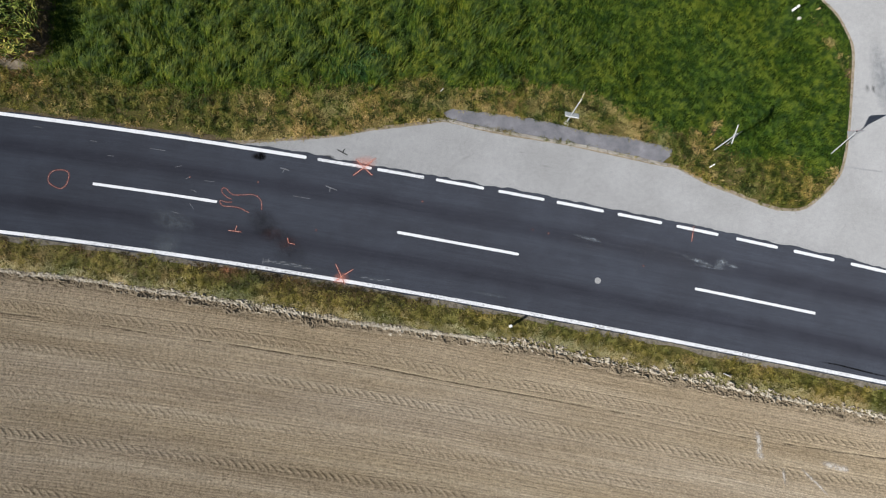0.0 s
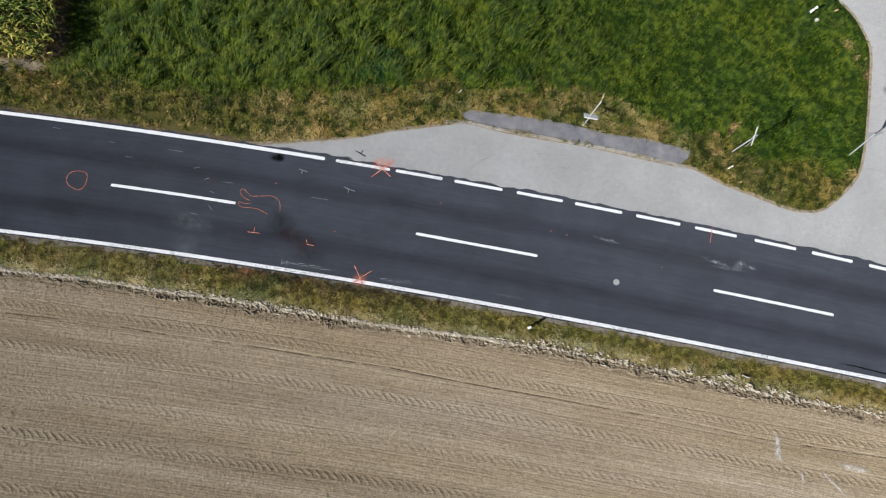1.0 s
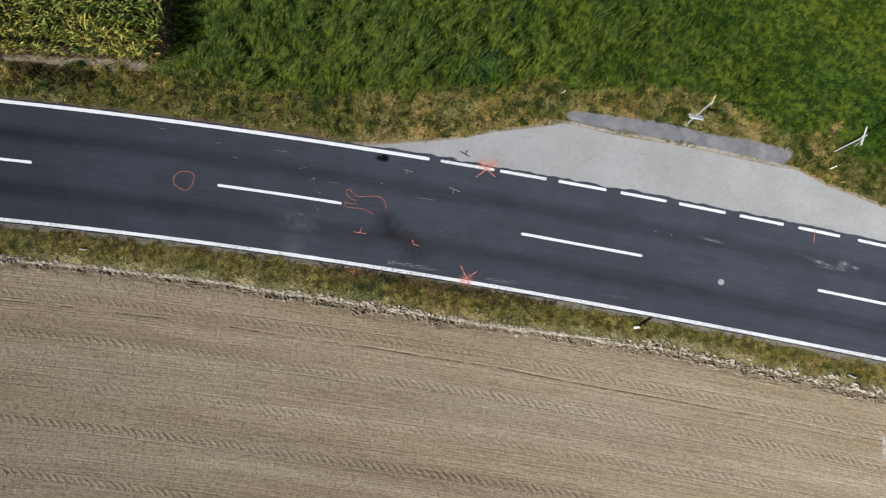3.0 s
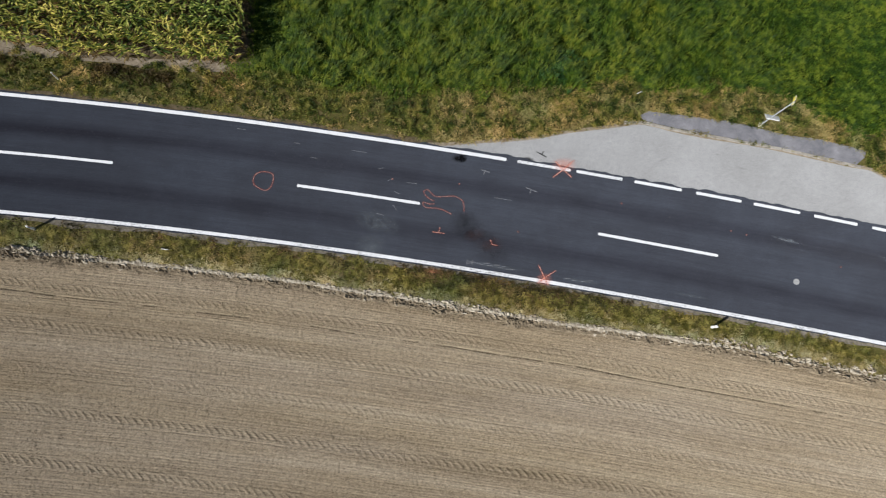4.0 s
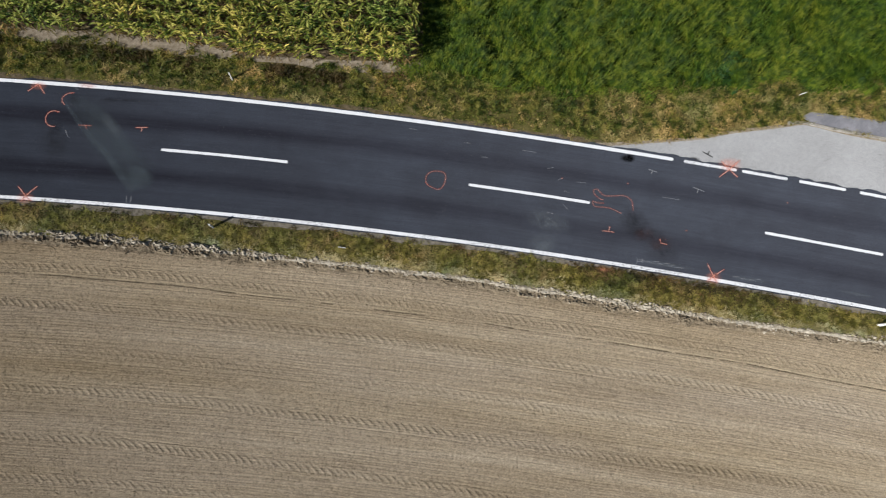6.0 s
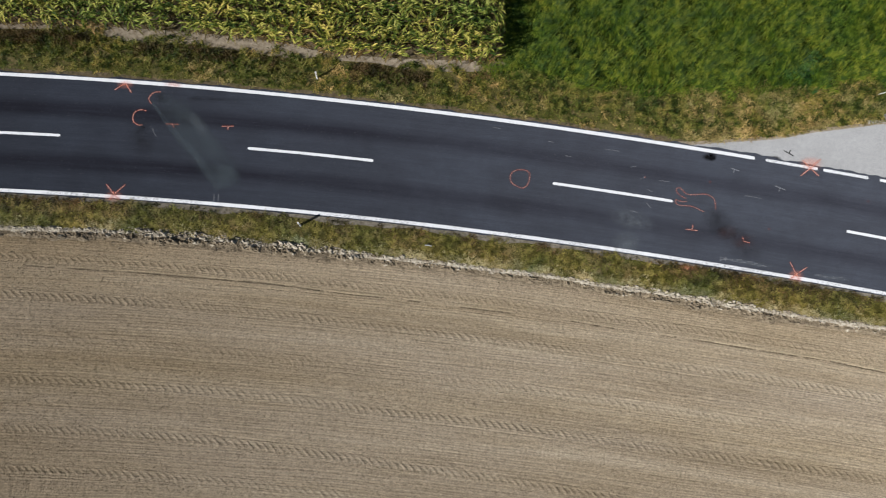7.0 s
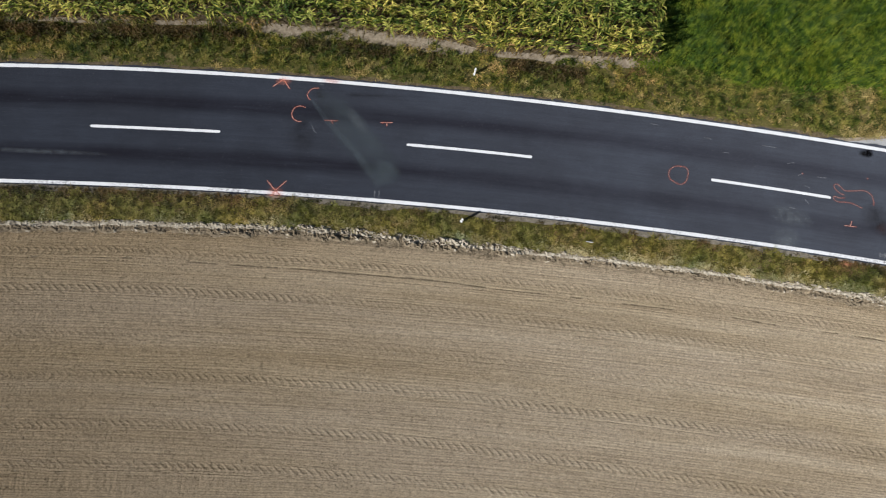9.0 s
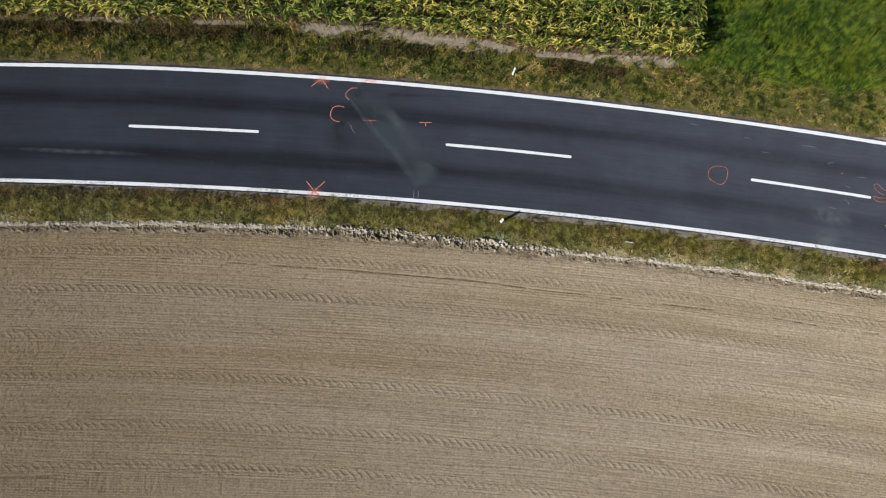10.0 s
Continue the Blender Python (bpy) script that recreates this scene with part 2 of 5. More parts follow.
def make_soil(name, tone):
    n = Nodes(name, 0.97, 0.05)
    streak = n.noise(0.9, 6, 0.6, vec=n.place((0.05, 1.0, 1), uv=True))
    col = n.ramp(streak, (0.28, (0.240, 0.183, 0.115)), (0.5, (0.318, 0.252, 0.168)), (0.72, (0.392, 0.322, 0.228)))
    drift = n.noise(0.5, 4, 0.6, vec=n.place((0.10, 0.6, 1), uv=True))
    col = n.mix(n.ramp(drift, (0.42, 0.0), (0.66, 0.5)), col, (0.358, 0.298, 0.226))
    # browner soil to the west, with the dimmer view towards the sun painted in
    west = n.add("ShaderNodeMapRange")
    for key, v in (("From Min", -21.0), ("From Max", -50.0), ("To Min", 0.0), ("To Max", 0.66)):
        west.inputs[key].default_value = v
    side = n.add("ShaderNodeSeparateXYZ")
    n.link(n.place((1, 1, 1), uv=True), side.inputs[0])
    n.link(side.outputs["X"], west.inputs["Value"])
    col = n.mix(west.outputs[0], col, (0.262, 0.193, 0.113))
    sep = n.add("ShaderNodeSeparateXYZ")
    n.link(n.place((1, 1, 1), uv=True), sep.inputs[0])
    # light and dark flanks of the fine harrow ridges, put into the colour
    sway = n.math("MULTIPLY", n.noise(0.6, 2, vec=n.place((0.2, 1, 1), uv=True)), 0.5)
    line = n.math("SINE", n.math("MULTIPLY", n.math("ADD", sep.outputs["Y"], sway), 2 * math.pi / 0.125))
    line = n.math("MULTIPLY", line, n.ramp(n.noise(1.2, 4, 0.7, vec=n.place((0.15, 1, 1), uv=True)), (0.35, 0.1), (0.65, 1.0)))
    rows = n.math("ADD", n.math("MULTIPLY", n.noise(9.0, 3, 0.7, vec=n.place((0.06, 1.0, 1), uv=True)), 0.8), n.math("MULTIPLY", line, 0.17))
    col = n.mix(1.0, col, n.ramp(rows, (0.24, 0.88), (0.56, 1.11)), "MULTIPLY")
    # bands of greyer and of moister soil along the working direction
    drifted = n.math("ADD", sep.outputs["Y"], n.math("MULTIPLY", n.noise(0.25, 4, vec=n.place((0.35, 1, 1), uv=True)), 1.6))
    damp = n.ramp(n.math("MULTIPLY", drifted, 1 / 16.0), (0.20, (0.98, 0.96, 0.92)), (0.33, (1.0, 0.995, 0.98)), (0.41, (1.02, 1.03, 1.06)), (0.50, (1.0, 1.0, 1.01)),
                  (0.57, (0.96, 0.945, 0.90)), (0.66, (1.0, 1.005, 1.02)), (0.80, (0.98, 0.975, 0.975)))
    col = n.mix(1.0, col, damp, "MULTIPLY")
    grain = n.noise(21, 4, 0.9)
    col = n.mix(1.0, col, n.ramp(grain, (0.34, 0.50), (0.66, 1.47)), "MULTIPLY")
    lump = n.noise(9, 3, 0.8)
    col = n.mix(1.0, col, n.ramp(lump, (0.34, 0.80), (0.66, 1.19)), "MULTIPLY")
    stones = n.ramp(n.noise(19, 2, 0.5), (0.71, 0.0), (0.77, 0.6))
    col = n.mix(stones, col, (0.58, 0.55, 0.48))
    dark_specks = n.ramp(n.noise(15, 3, 0.6, vec=n.place((1.0, 1.3, 1.0))), (0.25, 0.62), (0.33, 1.0))
    col = n.mix(1.0, col, dark_specks, "MULTIPLY")
    col = n.mix(1.0, col, n.ramp(n.math("ADD", n.math("MULTIPLY", line, 0.5), 0.5), (0.0, 0.92), (1.0, 1.08)), "MULTIPLY")
    col = n.mix(1.0, col, (tone * 1.075, tone * 1.106, tone * 1.155), "MULTIPLY")
    n.base(col).bump(n.mix(0.3, grain, rows), 1.0, 0.035)
    return n.mat


def make_crust(name, light, dark):
    n = Nodes(name, 0.95, 0.1)
    f = n.noise(5, 6, 0.7)
    col = n.mix(n.ramp(f, (0.36, 0.0), (0.62, 1.0)), dark, light)
    n.base(n.mix(1.0, col, n.ramp(n.noise(30, 4), (0.3, 0.7), (0.7, 1.2)), "MULTIPLY")).bump(n.noise(20, 4), 0.5, 0.012)
    return n.mat


def make_turf(name, a, b, soil, amount):
    """The ground under the grass: thatch, moss and bare earth."""
    n = Nodes(name, 0.95, 0.1)
    col = n.mix(n.ramp(n.noise(1.2, 6, 0.7), (0.38, 0.0), (0.62, 1.0)), a, b)
    col = n.mix(n.ramp(n.noise(0.8, 6, 0.75, dist=0.4), (0.62 - amount, 0.0), (0.74 - amount, 1.0)), col, soil)
    n.base(n.mix(1.0, col, n.ramp(n.noise(18, 5, 0.8), (0.3, 0.6), (0.7, 1.3)), "MULTIPLY")).bump(n.noise(14, 5), 0.7, 0.06)
    return n.mat


def make_blades(name, dark, mid, light, straw, dry, patch=0.5, own=0.36, east=None):
    """Blades of grass: each its own tone, in patches of fresher and drier growth."""
    n = Nodes(name, 0.6, 0.25)
    tone = n.math("ADD", n.math("MULTIPLY", n.island(), own), n.math("MULTIPLY", n.ramp(n.noise(patch, 2, 0.55), (0.34, 0.0), (0.66, 1.0)), 1.10 - own))
    col = n.ramp(tone, (0.28, dark), (0.56, mid), (0.86, light))
    where = n.math("ADD", n.noise(0.9, 5, 0.7, dist=0.6), n.math("MULTIPLY", n.math("SUBTRACT", n.island(), 0.5), 0.16))
    col = n.mix(n.ramp(where, (0.66 - dry, 0.0), (0.80 - dry, 1.0)), col, straw)
    col = n.mix(1.0, col, n.ramp(n.noise(0.32, 5, 0.65, dist=0.5), (0.36, (0.74, 0.88, 0.76)), (0.64, (1.50, 1.28, 1.12))), "MULTIPLY")
    if east:
        # the colour turns darker green towards the side road
        side = n.add("ShaderNodeSeparateXYZ")
        n.link(n.place(), side.inputs[0])
        grown = n.add("ShaderNodeMapRange")
        for key, v in (("From Min", 2.0), ("From Max", 8.0), ("To Min", 0.0), ("To Max", 1.0)):
            grown.inputs[key].default_value = v
        n.link(n.math("ADD", side.outputs["X"], n.math("MULTIPLY", n.noise(0.3, 3), 4.0)), grown.inputs["Value"])
        col = n.mix(1.0, col, n.mix(grown.outputs[0], (1.0, 1.0, 1.0), east), "MULTIPLY")
    n.base(col)
    n.bsdf.inputs["Subsurface Weight"].default_value = 0.0
    tr = n.add("ShaderNodeBsdfTranslucent")
    n.link(n.mix(1.0, col, (0.85, 1.0, 0.55), "MULTIPLY"), tr.inputs["Color"])
    ms = n.add("ShaderNodeMixShader", Fac=0.22)
    n.link(n.bsdf.outputs[0], ms.inputs[1])
    n.link(tr.outputs[0], ms.inputs[2])
    n.link(ms.outputs[0], n.tree.nodes["Material Output"].inputs["Surface"])
    return n.mat


ASPHALT = make_asphalt()
BAY = make_old_asphalt("pale_worn_asphalt", (0.372, 0.377, 0.384), (0.318, 0.322, 0.326), 0.0)
PATH_GREY = make_old_asphalt("grey_footway_asphalt", (0.245, 0.245, 0.265), (0.150, 0.152, 0.170), 0.9)
CONCRETE = make_old_asphalt("weathered_concrete", (0.42, 0.40, 0.36), (0.24, 0.22, 0.19), 2.0)
PAINT = make_paint("white_road_paint", 0.0)
PAINT_WORN = make_paint("worn_white_road_paint", 0.10)
SPRAY = make_spray("orange_spray_paint", 0.60)
FAINT = make_spray("thin_orange_spray_paint", 0.37)
HALO = make_halo()
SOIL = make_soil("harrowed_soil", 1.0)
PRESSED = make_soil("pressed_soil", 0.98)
CRUST = make_crust("pale_dry_soil", (0.48, 0.43, 0.34), (0.19, 0.155, 0.105))
PALE_CRUST = make_crust("bleached_dry_soil", (0.56, 0.51, 0.42), (0.27, 0.225, 0.165))
EARTH = make_crust("dark_crumbly_soil", (0.30, 0.245, 0.17), (0.13, 0.102, 0.07))
# shoulder soil, used again for the painted shade inside the maize
GRIT_AND_SHADE = make_crust("gritty_soil_and_maize_shade", (0.175, 0.135, 0.088), (0.075, 0.060, 0.030))
DIRT = make_crust("sandy_dirt", (0.36, 0.31, 0.24), (0.20, 0.16, 0.11))
TURF_MOWN = make_turf("mown_turf", (0.075, 0.076, 0.018), (0.135, 0.115, 0.042), (0.22, 0.165, 0.09), 0.08)
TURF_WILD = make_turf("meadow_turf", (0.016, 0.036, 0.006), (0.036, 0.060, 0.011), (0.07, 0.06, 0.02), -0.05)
GRASS_MEADOW = make_blades("meadow_grass", (0.027, 0.062, 0.006), (0.075, 0.122, 0.009), (0.150, 0.188, 0.021), (0.22, 0.21, 0.05), -0.08, 3.2, 0.26, (0.74, 0.84, 0.74))
GRASS_VERGE = make_blades("mown_grass", (0.028, 0.046, 0.007), (0.100, 0.122, 0.020), (0.225, 0.210, 0.056), (0.36, 0.275, 0.115), 0.09, 2.6, 0.20)
GRASS_SOUTH = make_blades("roadside_grass", (0.070, 0.068, 0.014), (0.138, 0.130, 0.028), (0.245, 0.222, 0.070), (0.25, 0.195, 0.09), 0.13, 2.6, 0.20)
STRAW = make_blades("dry_grass", (0.19, 0.148, 0.058), (0.34, 0.272, 0.118), (0.49, 0.41, 0.195), (0.40, 0.32, 0.15), 0.2, 0.9)
PALE = make_blades("pale_withered_grass", (0.21, 0.19, 0.095), (0.34, 0.31, 0.17), (0.47, 0.44, 0.28), (0.38, 0.34, 0.20), 0.1, 0.9)
MAIZE = make_blades("maize_leaves", (0.030, 0.062, 0.008), (0.165, 0.200, 0.030), (0.48, 0.46, 0.13), (0.50, 0.41, 0.18), 0.0, 2.0)
MAIZE_DRY = make_blades("withered_maize_leaves", (0.06, 0.044, 0.018), (0.14, 0.10, 0.042), (0.27, 0.20, 0.09), (0.20, 0.15, 0.065), 0.02, 2.0)
WEED = make_blades("brown_weeds", (0.030, 0.026, 0.010), (0.085, 0.060, 0.026), (0.16, 0.11, 0.05), (0.06, 0.075, 0.02), 0.10, 1.6)
DOCK = make_blades("blue_green_leaves", (0.010, 0.036, 0.006), (0.028, 0.075, 0.014), (0.065, 0.135, 0.026), (0.09, 0.14, 0.04), -0.1, 2.0)
GALVANISED = plain("galvanised_steel", (0.50, 0.52, 0.54), 0.5, 0.25)
PLATE_BACK = plain("grey_aluminium", (0.36, 0.37, 0.39), 0.5, 0.3)
WHITE_BOARD = plain("weathered_white_sheet", (0.74, 0.75, 0.75), 0.5)
WHITE_PLASTIC = plain("white_plastic", (0.80, 0.80, 0.78), 0.45)
BLACK_PLASTIC = plain("black_plastic", (0.02, 0.02, 0.022), 0.5)
RED_FOIL = plain("red_reflective_foil", (0.62, 0.03, 0.03), 0.4)
YELLOW_PAINT = plain("yellow_enamel", (0.66, 0.58, 0.10), 0.4)
STONE = plain("pale_stone", (0.64, 0.62, 0.57), 0.8, vary=0.3)
WOOD = plain("weathered_wood", (0.52, 0.40, 0.20), 0.8, vary=0.35, scale=14)
DUST = make_stain("pale_dust", (0.175, 0.20, 0.225), 0.50)
CHALK = make_stain("white_powder", (0.42, 0.47, 0.52), 0.60, 4.0, 0.06)
SPECKS = make_stain("fine_pale_specks", (0.30, 0.31, 0.31), 0.12, 14.0, 0.16)
OIL = make_stain("dark_oil", (0.016, 0.014, 0.014), 0.36, 2.2)
GREASE = make_stain("dark_grease", (0.03, 0.03, 0.035), 0.75, 3.0)
RUST = make_stain("reddish_stain", (0.10, 0.035, 0.02), 0.25, 2.5)
TAR = make_stain("black_tar", (0.006, 0.006, 0.007), 1.5, 5.0)
HAZE_ORANGE = make_stain("thin_orange_spray", (0.82, 0.34, 0.24), 0.50, 9.0)


# ---- ground: one sheet to the horizon, and the sheets that lie on it ----
def sheet(name, x, south, north, z, mat, label, category, rows=2, parent=None, uv_mid=None):
    """A strip between two curves; x: the stations."""
    x = np.asarray(x, float)
    s, t = np.broadcast_to(south, x.shape), np.broadcast_to(north, x.shape)
    f = np.linspace(0, 1, rows)[:, None]
    y = s + (t - s) * f
    verts = np.stack([np.broadcast_to(x, y.shape), y, np.full(y.shape, z)], -1).reshape(-1, 3)
    mid = y_mid(x) if uv_mid is None else uv_mid
    uv = np.stack([np.broadcast_to(x, y.shape), y - mid], -1).reshape(-1, 2)
    ob = new(name, np_mesh(name, verts, grid_faces(rows, len(x)), uv, (mat,)))
    ob.parent = parent
    return tagged(ob, label, category, kind="" if parent else "structure")


far = np.array([-2500.0, 2500.0])
sheet("ground", far, -2500, 2500, -0.30, TURF_WILD, "flat green farmland reaching to the horizon", "ground", uv_mid=0)
XS = np.concatenate([np.arange(-260, -60, 8.0), np.arange(-60, 32, 0.5), np.arange(32, 260, 8.0)])
sheet("meadow_ground", XS, y_north(XS) - 0.3, y_north(XS) + 70, -0.016, TURF_WILD, "dark green ground under the long meadow grass", "ground")
sheet("verge_ground", XS, y_north(XS) - 0.3, np.interp(XS, MOWN_X, MOWN_Y) + np.where(XS < -18.2, 0.8, 0.15), -0.010, TURF_MOWN, "thin mown turf with dry patches beside the road", "ground")
sheet("roadside_ground", XS, y_south(XS) - np.interp(XS, BANK_X, BANK_D) - 0.02, y_south(XS) + 0.1, -0.012, TURF_MOWN, "narrow strip of short turf between road and field", "ground")
SHOULDER = make_crust("dusty_shoulder_gravel", (0.25, 0.225, 0.185), (0.11, 0.095, 0.07))
sheet("shoulder_south", XS, y_south(XS) - 0.38 - 0.08 * np.sin(XS * 0.9) - 0.06 * np.sin(XS * 2.3), y_south(XS) + 0.1, -0.007, SHOULDER, "gritty bare soil along the edge of the road", "shoulder")
sheet("shoulder_north", XS, y_north(XS) - 0.1, y_north(XS) + 0.34 + 0.06 * np.sin(XS * 1.1), -0.0065, GRIT_AND_SHADE, "gritty bare soil along the edge of the road", "shoulder")
XF = np.array([-260.0, -150, -60, 30, 150, 260])
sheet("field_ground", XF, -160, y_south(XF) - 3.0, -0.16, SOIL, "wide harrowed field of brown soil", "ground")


# ---- lay-by and side road: one pale sheet of old asphalt ----
def make_bay():
    rim = list(zip(BAY_X, BAY_Y)) + list(zip(LANE_X[1:], LANE_Y[1:])) + [(9.5, 30), (-20.5, 60)]
    east = [(-14, 62), (16, 33), (24.5, 23), (27, 18.5), (28, 13), (29.5, 8.5), (33, 5.6), (41, 3.2)]
    foot = [(x, float(y_north(x)) - 0.25) for x in np.linspace(41, -9.4, 60)]
    bm = bmesh.new()
    f = bm.faces.new([bm.verts.new((x, y, -0.004)) for x, y in rim + east + foot])
    bmesh.ops.triangulate(bm, faces=[f])
    bmesh.ops.recalc_face_normals(bm, faces=bm.faces[:])
    if bm.faces[0].normal.z < 0:
        bmesh.ops.reverse_faces(bm, faces=bm.faces[:])
    me = bpy.data.meshes.new("side_road")
    bm.to_mesh(me)
    bm.free()
    me.materials.append(BAY)
    return tagged(new("side_road", me), "pale grey worn asphalt of the lay-by and side road", "road", kind="structure")


side_road = make_bay()


# ---- main road ----
def ragged(x, amount, seed):
    return np.array([noise.noise((v * 0.9 + seed, 3.1, seed)) + 0.6 * noise.noise((v * 3.3, 7.7, seed)) for v in x]) * amount


def make_road():
    x = np.concatenate([np.arange(-260, -60, 4.0), np.arange(-60, 32, 0.15), np.arange(32, 260, 4.0)])
    north = y_north(x) + np.where((x > -9.5) & (x < 45), 0.21, 0.16) + ragged(x, 0.10, 1.3)
    south = y_south(x) - 0.15 + ragged(x, 0.05, 5.9)
    return sheet("road", x, south, north, 0.004, ASPHALT, "dark two-lane country road with polished lanes and white markings", "road", rows=9)


road = make_road()


def ribbon(x, y, width, z0, z1, seed=0.0):
    """A thin raised band of paint along a line, its rim slightly uneven."""
    x, y = np.asarray(x, float), np.asarray(y, float)
    dx, dy = np.gradient(x), np.gradient(y)
    ln = np.hypot(dx, dy)
    nx, ny = -dy / ln, dx / ln
    run = np.concatenate([[0], np.cumsum(np.hypot(np.diff(x), np.diff(y)))])
    gap = np.minimum(run, run[-1] - run)
    w = width / 2 * np.sqrt(np.clip(gap / (0.25 * width), 0.5, 1)) * (1 + 0.05 * np.sin(x * 7 + seed) + 0.04 * np.sin(x * 17 + 2 * seed))
    rows = []
    for side, z in ((-1, z0), (-1, z1), (1, z1), (1, z0)):
        rows.append(np.stack([x + side * nx * w, y + side * ny * w, np.full(len(x), z)], 1))
    v = np.concatenate(rows)
    n = len(x)
    caps = np.array([[0, n, 2 * n, 3 * n], [n - 1, 4 * n - 1, 3 * n - 1, 2 * n - 1]])
    return v, np.concatenate([grid_faces(4, n)[:, ::-1], caps])


def road_line(name, x0, x1, curve, width, mat, step=0.4):
    x = np.linspace(x0, x1, max(3, int((x1 - x0) / step)))
    x = np.unique(np.concatenate([x, [x0 + 0.02, x0 + 0.05, x0 + 0.09, x1 - 0.09, x1 - 0.05, x1 - 0.02]]))
    v, f = ribbon(x, curve(x), width, 0.003, 0.0085, x0)
    return part(name, np_mesh(name, v, f), mat, road)


road_line("edge_line", -260, -5.3, y_north, 0.175, PAINT)
road_line("edge_line", -260, 260, y_south, 0.17, PAINT_WORN)
road_line("edge_line", 45, 260, y_north, 0.17, PAINT)
for a, b in ((-61.7, -55.5), (-46.47, -40.14), (-30.92, -24.67), (-15.66, -9.6), (-0.78, 5.2), (13.9, 19.86), (28.6, 34.5)):
    road_line("centre_dash", a, b, y_mid, 0.138, PAINT, 0.3)
EDGE_DASH = ((-4.75, -2.08), (-1.8, 0.52), (1.12, 3.5), (4.22, 6.5), (7.12, 9.46), (10.16, 12.36), (13.1, 15.18), (16.08, 18.15), (18.95, 20.98), (21.8, 23.9), (24.7, 26.8), (27.6, 29.7))
for a, b in EDGE_DASH:
    road_line("edge_dash", a, b, y_north, 0.152, PAINT if a > -1 else PAINT_WORN, 0.3)


def stain(name, at, size, turn, mat, parent, z=0.0065, label=""):
    """A soft patch lying on the ground; size: its two half widths."""
    k = 6
    u, v = np.meshgrid(np.linspace(-1, 1, k), np.linspace(-1, 1, k), indexing="ij")
    c, s = math.cos(radians(turn)), math.sin(radians(turn))
    px, py = u * size[0], v * size[1]
    verts = np.stack([at[0] + c * px - s * py, at[1] + s * px + c * py, np.full(u.shape, z)], -1).reshape(-1, 3)
    uv = np.stack([u, v], -1).reshape(-1, 2)
    me = np_mesh(name, verts, grid_faces(k, k)[:, ::-1], uv, (mat,))
    return part(name, me, None, parent, label)


# dust, oil, tar and chalk on the carriageway
for at, size, turn in (((-33.4, 11.4), (1.0, 0.35), -50), ((-49.0, 9.65), (4.0, 0.15), -2),
                       ((-11.7, 6.8), (1.3, 0.6), -15), ((-12.0, 5.6), (0.9, 0.7), 5), ((-5.8, 4.65), (1.5, 0.16), -8), ((-1.7, 3.95), (1.2, 0.12), -7), ((3.8, 3.25), (1.0, 0.1), -10)):
    stain("dust_patch", at, size, turn, DUST, road, label="faint pale dust on the asphalt")
for at, size, turn in (((8.6, 6.08), (0.80, 0.08), -16), ((8.95, 6.02), (0.40, 0.09), -20), ((14.7, 4.70), (0.9, 0.12), -9), ((15.25, 4.86), (0.40, 0.26), 25), ((15.8, 4.74), (0.35, 0.10), -15), ((14.1, 5.0), (0.9, 0.12), -20)):
    stain("powder_patch", at, size, turn, CHALK, road, label="whitish powder on the asphalt")
for at, size, turn in (((11.8, 5.45), (3.2, 0.5), -13), ((14.6, 4.9), (2.0, 0.8), -8), ((9.0, 5.8), (2.0, 0.5), -12)):
    stain("dust_patch", at, size, turn, SPECKS, road, label="faint pale dust on the asphalt")
for at, size, turn in (((-6.9, 6.35), (1.5, 0.7), -28), ((-7.4, 6.9), (0.7, 0.9), 30), ((-36.1, 10.5), (0.7, 0.9), 20), ((-32.4, 12.70), (1.5, 0.10), -2), ((-33.6, 12.72), (0.5, 0.16), 0), ((-35.3, 12.75), (0.45, 0.35), -30), ((-36.1, 11.2), (0.5, 0.35), 50), ((-6.0, 5.3), (1.0, 0.6), -10)):
    stain("oil_patch", at, size, turn, OIL, road, label="dark oily patch on the asphalt")
for at, size, turn in (((-6.1, 5.75), (0.7, 0.45), 0), ((-6.9, 6.2), (0.6, 0.4), 10)):
    stain("reddish_patch", at, size, turn, RUST, road, z=0.0068, label="brownish red stain on the asphalt")
for at, size in (((-7.66, 10.05), (0.42, 0.22)), ((-7.5, 10.1), (0.25, 0.26))):
    stain("tar_patch", at, size, -5, TAR, road, z=0.0071, label="black tar patch beside the edge line")
stain("tar_patch", (-4.20, 10.05), (0.34, 0.13), -10, TAR, side_road, z=0.001, label="thin black tar beside the road's edge")
for at in ((23.26, 13.93), (23.57, 13.93)):
    stain("tar_patch", at, (0.13, 0.28), 0, GREASE, side_road, z=0.001)
for at, size, turn in (((2.6, 10.1), (0.35, 0.06), 20), ((6.6, 9.7), (0.3, 0.05), -15), ((5.4, 10.4), (0.2, 0.05), 0)):
    stain("tar_patch", at, size, turn, OIL, side_road, z=0.001)
for at, size, turn in (((24.0, 14.6), (0.6, 2.2), 5),):
    stain("dust_patch", at, size, turn, DUST, side_road, z=0.001)


